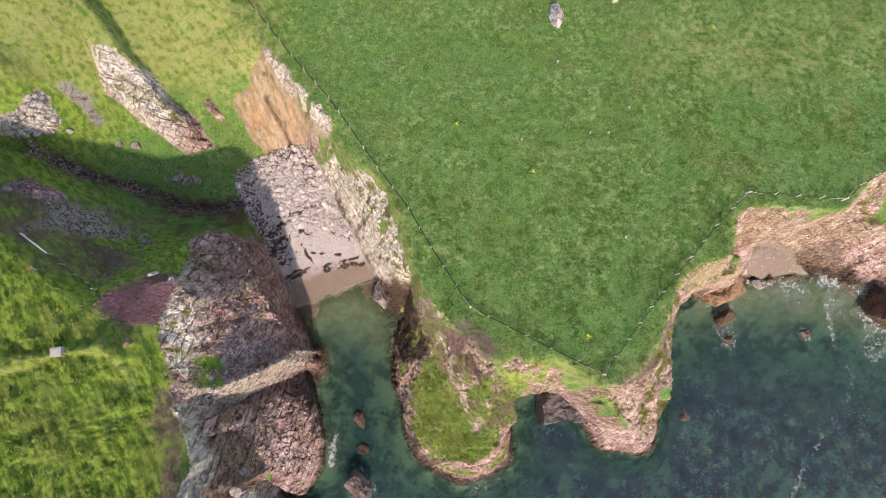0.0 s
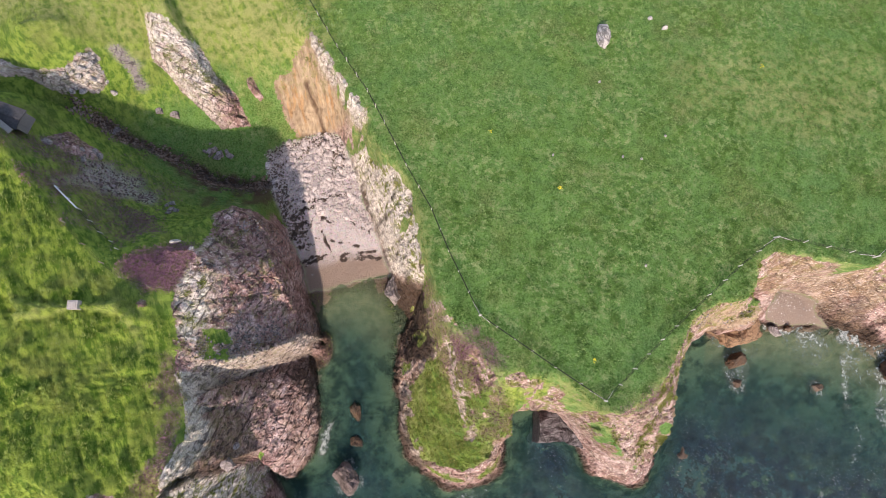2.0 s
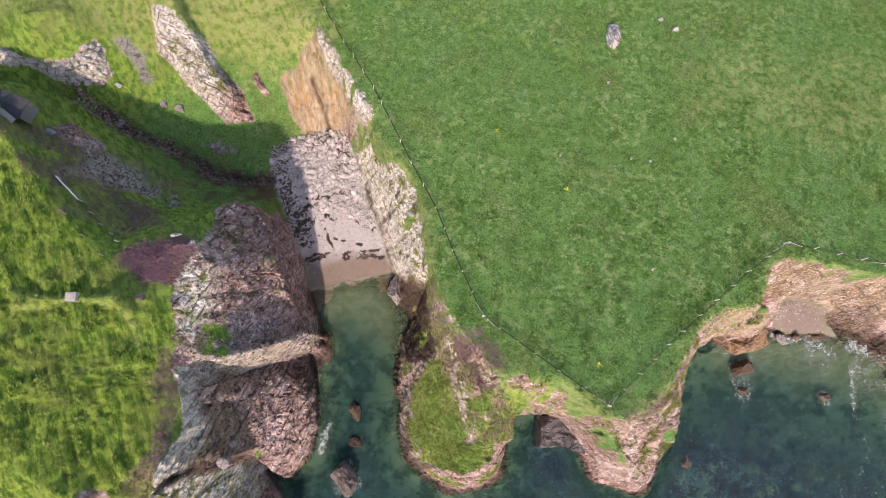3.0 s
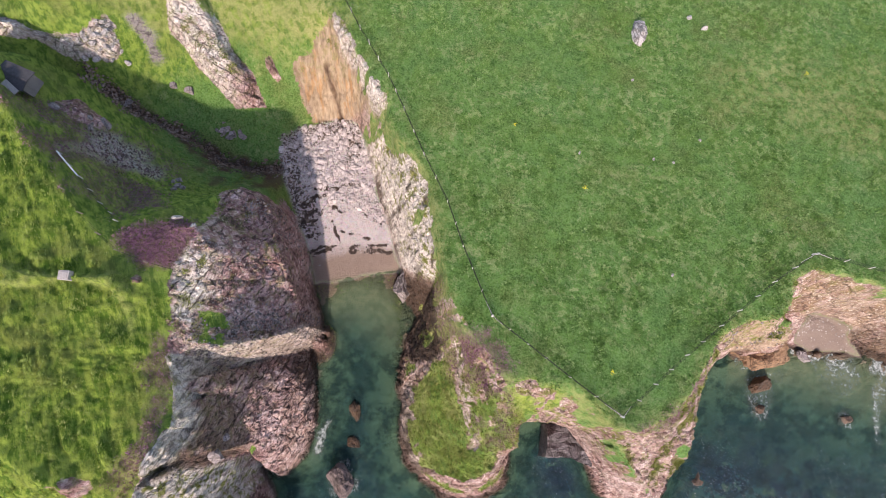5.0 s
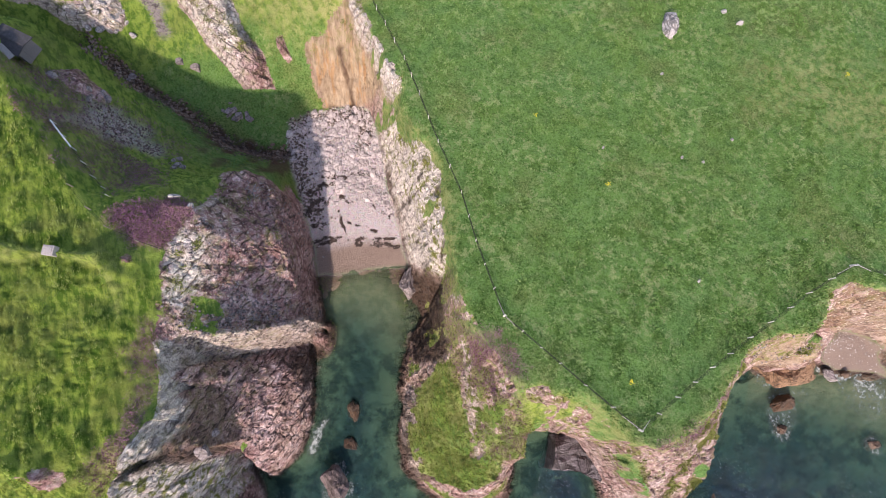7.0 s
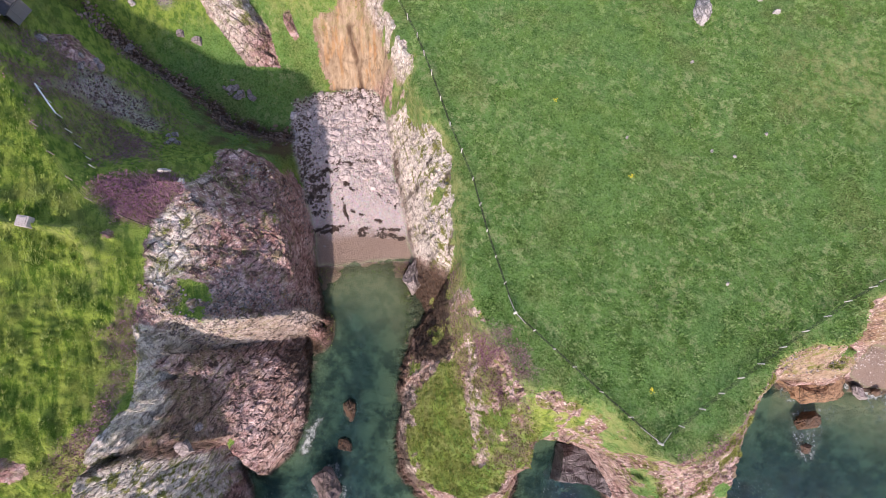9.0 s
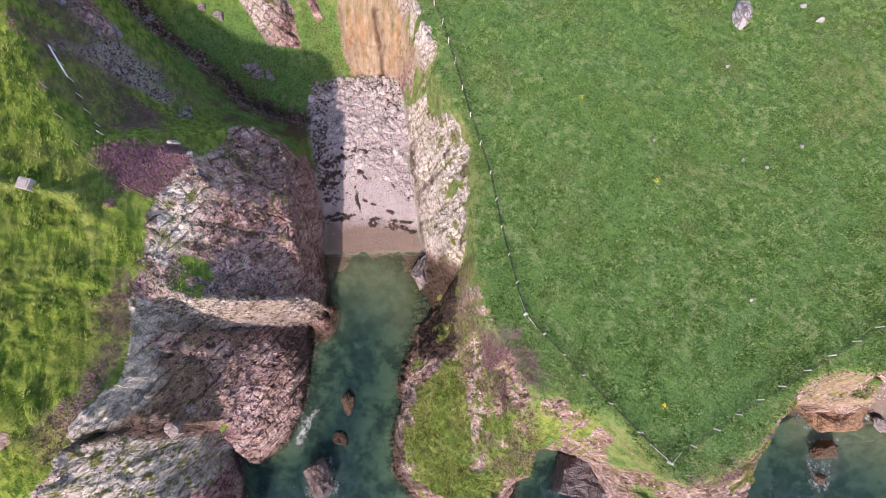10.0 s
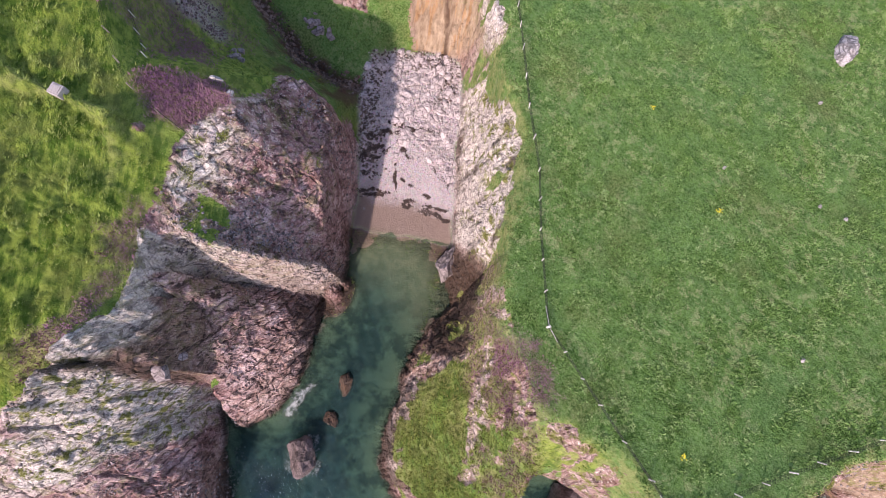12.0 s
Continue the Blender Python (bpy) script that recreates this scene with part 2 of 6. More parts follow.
def water_material():
    n = Nodes("sea_water")
    depth, foam = n.attribute("depth"), n.attribute("foam")
    ripple = n.noise(2.2, 6, 0.68, stretch=(0.75, 1.25, 1.0), turn=-30)
    swell, reef = n.noise(0.2, 5, 0.6), n.noise(0.42, 7, 0.68)
    body = n.mix(n.span(depth, 0.5, 3.8), (0.066, 0.165, 0.138), (0.012, 0.038, 0.074))
    # Light on the ripples, tinted into the water's body colour.
    body = n.mix(n.span(ripple, 0.52, 0.60, 0.0, 0.4), body, (0.035, 0.120, 0.115))
    body = n.mix(n.span(swell, 0.46, 0.60, 0.0, 0.75), body, (0.042, 0.118, 0.110))
    open_sea = n.span(depth, 2.2, 3.6, 0.25, 1.0)
    body = n.mix(n.maths("MULTIPLY", n.span(reef, 0.49, 0.40, 0.0, 0.85), open_sea), body, (0.006, 0.018, 0.032))
    body = n.mix(n.maths("MULTIPLY", n.span(reef, 0.54, 0.61, 0.0, 0.75), open_sea), body, (0.060, 0.125, 0.080))
    lace = n.span(n.noise(1.5, 8, 0.8), 0.40, 0.66)
    white = n.maths("MULTIPLY", n.span(n.maths("ADD", foam, n.maths("MULTIPLY", lace, 0.7)), 0.78, 1.45), 0.85)
    # Painted glints: white flecks in the colour where ripples catch the light.
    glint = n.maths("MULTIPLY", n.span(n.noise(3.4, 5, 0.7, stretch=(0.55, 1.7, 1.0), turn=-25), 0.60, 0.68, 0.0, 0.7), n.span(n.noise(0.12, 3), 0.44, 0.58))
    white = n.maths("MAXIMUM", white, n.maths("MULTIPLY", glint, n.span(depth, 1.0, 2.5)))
    height = n.maths("ADD", n.maths("MULTIPLY", ripple, 0.7), n.maths("MULTIPLY", n.noise(8.0, 4, 0.6), 0.3))
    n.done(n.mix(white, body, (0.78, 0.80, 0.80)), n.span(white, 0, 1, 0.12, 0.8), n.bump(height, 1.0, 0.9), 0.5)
    s = n.shader
    s.inputs["IOR"].default_value = 1.33
    clear = n.tree.nodes.new("ShaderNodeBsdfTransparent")
    n.put(clear.inputs[0], n.mix(n.span(depth, 0.0, 4.0), (0.66, 0.80, 0.70), (0.15, 0.40, 0.46)))
    both = n.tree.nodes.new("ShaderNodeMixShader")
    solid = n.maths("MAXIMUM", n.span(depth, 0.0, 4.0, 0.12, 0.72), white)
    n.put(both.inputs[0], solid)
    n.tree.links.new(clear.outputs[0], both.inputs[1])
    n.tree.links.new(s.outputs[0], both.inputs[2])
    n.tree.links.new(both.outputs[0], n.tree.nodes["Material Output"].inputs[0])
    return n.material


LAND, WATER = land_material(), water_material()


# ---- the plan: break lines of the land (x, y, height), outlines and fences, placed to fit the camera's view ----
LINES = {
    "rim_cove": [(-28, 32.4, 16.1), (-23.4, 23.7, 17.2), (-20, 20, 17.7), (-16.1, 15.6, 18.3), (-12.8, 11.3, 18.9), (-10.6, 9.5, 19.1), (-10.7, 7.7, 18.3), (-8.4, 5, 19.7), (-5.7, 3.2, 20), (-3.3, 0.4, 20.3), (-2.2, -2.9, 20.7), (-0.9, -6.9, 21.3), (0.6, -11, 21.8), (2, -13.7, 22.1), (4.2, -16.9, 21.6), (7.1, -19.4, 21.9), (9.6, -21.4, 22.7)],
    "rim_sea": [(9.6, -21.4, 22.7), (11.5, -20.3, 23), (13.2, -21, 22.6), (15.9, -20.6, 22.6), (19.1, -21.7, 22.8), (21.2, -23.4, 23.5), (23.3, -23.6, 23.6), (26.1, -21.7, 23.3), (28.8, -18.6, 23), (30.8, -14.6, 22.5), (32.1, -11.4, 22.1), (35.3, -9.1, 21.8), (39.3, -7.9, 21.7), (40.5, -5.8, 21.5), (40.7, -2.9, 21.1), (43.2, -1.1, 20.9), (46.9, -1.1, 20.9), (54.8, -1.6, 21.1), (56.9, -1, 21), (59, 1, 20.8), (61.2, 3.4, 20.5), (66.2, 5.7, 20.3)],
    "shore_cove": [(-6.2, -8.2, 0.3), (-5.4, -11.8, 0), (-3.8, -13.6, 0), (-2.6, -14.7, 0), (-3, -18.2, 0), (-3.7, -21.3, 0), (-2.9, -25.7, 0), (-1.8, -27.5, 0), (-1.6, -31.1, 0), (-0.4, -34, 0), (0.4, -35.5, 0), (2.6, -37.2, 0), (5.1, -38.5, 0), (7.3, -39.6, 0), (11.1, -38.4, 0), (14.6, -37, 0), (15.7, -34.7, 0), (14.9, -29.3, 0), (13.7, -26.7, 0)],
    "shore_sea": [(13.7, -26.7, 0), (14.8, -26.3, 0), (18.4, -25.6, 0), (21.5, -26.1, 0), (26.1, -30.8, 0), (26.9, -32.2, 0), (27.9, -34.3, 0), (32.3, -34.9, 0), (35.8, -35.7, 0), (37.5, -34.9, 0), (38.4, -30.7, 0), (37.1, -25.9, 0), (37, -21.7, 0), (37, -18, 0), (39.8, -14.7, 0), (45.9, -11.3, 0), (48.3, -10.9, 0), (53.2, -10.1, 0), (55.3, -7.8, 0), (57.8, -8.4, 0), (63.4, -7.4, 0), (68.4, -6.7, 0), (73.1, -8.8, 0), (77.2, -8.1, 0), (78.1, -11.9, 0), (75.2, -14.3, 0), (81.5, -17.5, 0)],
    "foot_cove": [(-17.2, 12.5, 4.2), (-15.4, 8.8, 3.2), (-12.8, 4.2, 2.6), (-10.8, 0.1, 2.2), (-8.6, -3.8, 1.6), (-7.5, -6.1, 0.9), (-6.2, -8.2, 0.3)],
    "wall_cove": [(-13.5, 10.1, 11.5), (-9.8, 5.8, 13), (-7.3, 1.5, 15.5), (-4.8, -3, 17), (-4.5, -5.7, 13), (-2.4, -9.3, 14)],
    "hollow": [(-0.4, -10.3, 9), (-1.5, -13, 2.5), (-0.8, -17.9, 4.5), (0.5, -17.4, 7)],
    "prom_bench": [(1.2, -21.1, 9.5), (1.7, -25, 9), (3.5, -28.2, 9), (5.6, -32.2, 7.5)],
    "prom_west": [(-1.1, -25.9, 4.5), (0.1, -30.9, 4.5), (2.1, -34.2, 4.5)],
    "prom_step_foot": [(3.3, -20.2, 13), (4.7, -23.5, 12.2), (6.2, -26.7, 11), (7.7, -30.8, 9)],
    "prom_step_top": [(3.9, -18.1, 17), (5, -21.9, 16), (7, -25.6, 14), (8.7, -29.5, 11.5), (9.1, -32.6, 9)],
    "prom_top": [(6.8, -19.5, 20), (8, -23, 18.5), (9.9, -26, 16.5), (11.9, -29.5, 12)],
    "prom_east": [(9.9, -22.8, 21), (11.6, -25.9, 17), (13.1, -29.4, 11)],
    "prom_tip": [(4.8, -34.7, 6), (8.6, -34.9, 7), (11.4, -32.2, 10)],
    "arch_roof": [(14.1, -29.2, 10.5), (12.7, -25.7, 15), (14.5, -25.2, 14.5), (18.2, -24.6, 14.5), (21.5, -24.7, 15), (23.6, -26.2, 15)],
    "arch_spur": [(23.4, -26.2, 17), (26.8, -28.4, 15), (31.4, -31.1, 9), (33.8, -33.1, 6)],
    "bay_slope": [(38.9, -10.4, 12), (42.3, -9.5, 12.5), (45.9, -8.5, 12)],
    "bay_foot": [(43.1, -10.7, 5), (45.5, -10.4, 5), (49.4, -9.2, 7), (47, -7.9, 12), (46.6, -6, 13)],
    "bay_spur": [(51, -9.8, 0.3), (48.8, -7.9, 0.8), (48.6, -6, 1.5), (47.2, -4.5, 3)],
    "sea_wall": [(34.3, -31.9, 6), (35, -25.5, 12), (34.8, -21.7, 14), (34.8, -18, 14), (37.8, -14.2, 10)],
    "bay_foot_east": [(53.3, -2.5, 4), (59.3, -2.6, 2.5), (62.3, -4.2, 2), (67, -5.4, 2), (72.4, -5.5, 1.5), (71.6, -3.3, 5)],
    "east_ledge": [(66.7, -1.6, 13), (68.2, -1.4, 14), (70.1, -1.2, 15)],
    "chute_low": [(-25.2, 10.6, 4.2), (-22.8, 11.9, 4.6), (-20, 12.5, 4.8), (-18, 12.6, 5)],
    "chute_mid": [(-24.7, 13.2, 8.5), (-21.8, 14.7, 7), (-18.6, 15.4, 9.5), (-15.4, 13.5, 11)],
    "chute_top": [(-25.5, 17.1, 13), (-23.4, 19.6, 14.5), (-21.2, 19.2, 15), (-17.8, 15.9, 14), (-14.2, 11.6, 14.5)],
    "beach_top": [(-26.8, 7.9, 4), (-23.7, 10, 4.2), (-19.7, 11.8, 4.4), (-17.4, 11.4, 4.3)],
    "beach_berm": [(-21.5, -5, 1.9), (-17, -3.5, 1.9), (-9.9, -1.9, 1.9)],
    "beach_line": [(-20.4, -8.2, 1.1), (-15.4, -6.8, 1.1), (-8.3, -5.4, 1.1)],
    "waterline": [(-18.8, -12.8, 0), (-15.3, -11.3, 0), (-11.3, -9.9, 0), (-6.4, -8.1, 0)],
    "knoll_shore": [(-22.8, -4, 2.4), (-20.9, -7.4, 1.4), (-19.6, -10.5, 0.4), (-18, -14.1, 0), (-16, -17.6, 0), (-15, -20.4, 0)],
    "knoll_north_foot": [(-26.8, -0.7, 7.5), (-25.1, -1.8, 5), (-23.4, -3.5, 3.2)],
    "knoll_north_edge": [(-32.6, -13.4, 26.8), (-30.7, -11, 24.5), (-28.6, -9.3, 22), (-28.1, -6.6, 19.5), (-25.8, -5.3, 18.5), (-23.7, -5.5, 16), (-22.4, -6.9, 14)],
    "knoll_crest": [(-31.6, -14.8, 27.3), (-29.5, -13.1, 25.5), (-26.4, -12.3, 25.7), (-24.2, -13.9, 26), (-24.4, -16.1, 26), (-24.8, -19.4, 26)],
    "knoll_shoulder": [(-21.5, -9, 16), (-19.7, -12.2, 15.5), (-18, -16, 11.5), (-16.9, -18, 7.5)],
    "knoll_side": [(-21.2, -8.8, 7), (-19, -12.9, 5), (-16.8, -16.9, 4)],
    "knoll_south_rim": [(-23.4, -23.7, 25.5), (-21.4, -23.9, 25.2), (-20.1, -23.2, 24.5), (-18.9, -22.4, 20), (-17.3, -21.1, 15), (-16.5, -19.4, 8.5), (-15, -19.7, 5.5)],
    "knoll_south_foot": [(-23.3, -26.9, 21), (-22.9, -26.6, 17), (-21.9, -25.9, 12), (-19.9, -24.3, 8), (-18.1, -23.4, 4), (-16.3, -22.1, 1.2)],
    "buttress_shore": [(-16.4, -22.4, 0.3), (-15, -25, 0), (-13.9, -28.9, 0), (-13.1, -32.7, 0), (-13.3, -36.7, 0), (-15.2, -40.1, 0), (-16.2, -40.6, 0)],
    "buttress_edge": [(-19, -36.5, 9), (-18.4, -37.7, 6.5), (-17, -39.1, 4), (-15.6, -40, 1.8)],
    "buttress_low": [(-16.3, -25.2, 4), (-15, -28.8, 4), (-14.4, -32.6, 3.5), (-15.6, -36.5, 4)],
    "buttress_mid": [(-19, -26.5, 9), (-18.1, -30.7, 8), (-17.9, -34.3, 7.5)],
    "buttress_top": [(-22.3, -28.8, 19), (-21, -29.4, 15.5), (-19.6, -32.3, 13), (-19.2, -35.7, 9)],
    "gully_west": [(-21.7, -31.8, 23), (-20.8, -33.3, 21.6), (-19.7, -34.7, 20.3), (-19.2, -35.1, 15.5)],
    "plateau_edge": [(-25.7, -22.1, 27.6), (-24.1, -26.1, 26.6), (-22.7, -28.5, 27.2), (-21.7, -31.1, 27.5), (-21.9, -32, 29), (-22.2, -34.4, 30), (-22.3, -36.8, 30.8), (-22.2, -39.6, 31)],
    "strip_low": [(-22.3, -27, 24.3), (-21.7, -29, 24.3), (-21.6, -31.1, 24.8), (-21.2, -32.8, 25.6), (-21.4, -34.3, 27.4), (-21.7, -36.1, 29)],
    "head_top": [(-23.7, -43.4, 26), (-23.7, -39.9, 27), (-22.7, -37.3, 27), (-21.6, -40.7, 21.5)],
    "head_north": [(-23, -36.5, 27.4), (-21.6, -35.2, 26), (-21.1, -34.9, 24), (-20.5, -35.7, 20.5)],
    "head_brow": [(-20.9, -35.8, 22.5), (-20.9, -38.1, 18.5), (-20.4, -41.1, 18), (-21.6, -44.7, 20), (-23.5, -47.1, 21.5)],
    "head_slope": [(-20.1, -40.1, 9), (-19, -42.6, 10), (-18.3, -46.3, 11)],
    "head_low": [(-19.6, -40.2, 6), (-17.7, -42.6, 6), (-15.5, -45.5, 6), (-13, -48.3, 6)],
    "head_shore": [(-19.3, -39.5, 0), (-18.4, -40.7, 0), (-16.8, -42.4, 0), (-14.6, -45.2, 0), (-11.9, -47.9, 0), (-9, -51, 0)],
    "gap": [(-16.9, -40.6, -0.3), (-18, -39.9, 0), (-19.1, -38.6, 0.8), (-19.8, -37.2, 4), (-20, -36, 11), (-19.9, -35, 17)],
    "west_crest": [(-54, 1.7, 29), (-48, -3.4, 29.3), (-42.6, -8.7, 29), (-38.2, -12.3, 28.4), (-34.8, -14.7, 28.2), (-31.7, -16.4, 28)],
    "west_side": [(-31.7, -16.4, 28), (-29, -17.2, 27.2), (-26.3, -19.9, 27.4)],
    "west_top": [(-43.6, -17.9, 31.5), (-40, -21.2, 30.3), (-34.6, -19.7, 29.3), (-29.3, -19.1, 28.6)],
    "west_south": [(-37.3, -31.8, 32), (-32.5, -30.9, 31), (-28.7, -27.1, 29.5), (-26.4, -24.5, 28.5)],
    "west_far": [(-45.7, -13.2, 31), (-40.4, -33.1, 33), (-27.6, -37.2, 32)],
    "valley_south": [(-51.7, -0.9, 26), (-48.8, -1.5, 24.5), (-41.2, -7.8, 26.2), (-35.4, -12.7, 25.5)],
    "valley_mid": [(-45.9, -0.8, 22.4), (-40.3, -6.5, 20.5), (-35.6, -11, 22.5)],
    "valley_low": [(-39, -3, 16.3), (-35, -6.3, 17.3), (-30.8, -6, 16), (-29.9, -1.4, 10), (-28, 0.1, 7)],
    "stream": [(-57.8, 3.6, 24), (-53.3, 5.4, 22), (-50.8, 6.3, 19), (-47.1, 4.9, 16), (-44.3, 3.7, 13.3), (-41.3, 3.4, 11.2), (-38.3, 2.8, 9.4), (-34.2, 1.2, 7), (-30.6, 1.4, 5.6), (-26.9, 2.8, 4.6)],
    "valley_north": [(-45.4, 6.9, 17.5), (-41.6, 8.3, 14), (-34.8, 6.5, 9.8), (-31.2, 5.7, 7.6), (-27.6, 8.4, 6.5)],
    "hill_north": [(-52.2, 11.1, 27), (-49.2, 13.8, 25), (-46.6, 8.7, 18.5), (-45.3, 13.6, 20)],
    "hill_far": [(-53.4, 22.6, 28), (-47.7, 25.3, 24), (-40.6, 29.2, 20.5), (-32.3, 30.4, 19.5), (-26.6, 29.8, 19.5)],
    "hill_mid": [(-44, 16.7, 20.5), (-34.1, 22.6, 17), (-32.8, 16.9, 13.5), (-26.7, 20.9, 16), (-25.4, 16.5, 13)],
    "bed_cove": [(-14, -17.1, -1.2), (-9.5, -21.3, -1.6), (-7.6, -29.3, -2), (-5.7, -37.1, -2.6), (-4.2, -43.2, -3.2), (-10, -46, -3.5), (-13.5, -42.5, -2.5), (-16.2, -41.6, -1)],
    "bed_bay": [(60.9, -15.7, -0.9), (67.8, -19.4, -1.5), (56.4, -21.2, -2.4), (48, -21.2, -3), (51.6, -32.3, -4.5), (67.7, -36, -4.5), (22.6, -40.7, -4.5), (43.1, -42.8, -5), (77.7, -43.3, -5), (79.1, -25, -3)],
    "bed_inlet": [(19.2, -30.5, -3.5), (23.6, -32.5, -4), (25, -35.1, -4.5)],
    "bed_wall": [(44.4, -25.8, -3.5), (41.9, -33.1, -4.5), (38.7, -39.3, -5)],
}
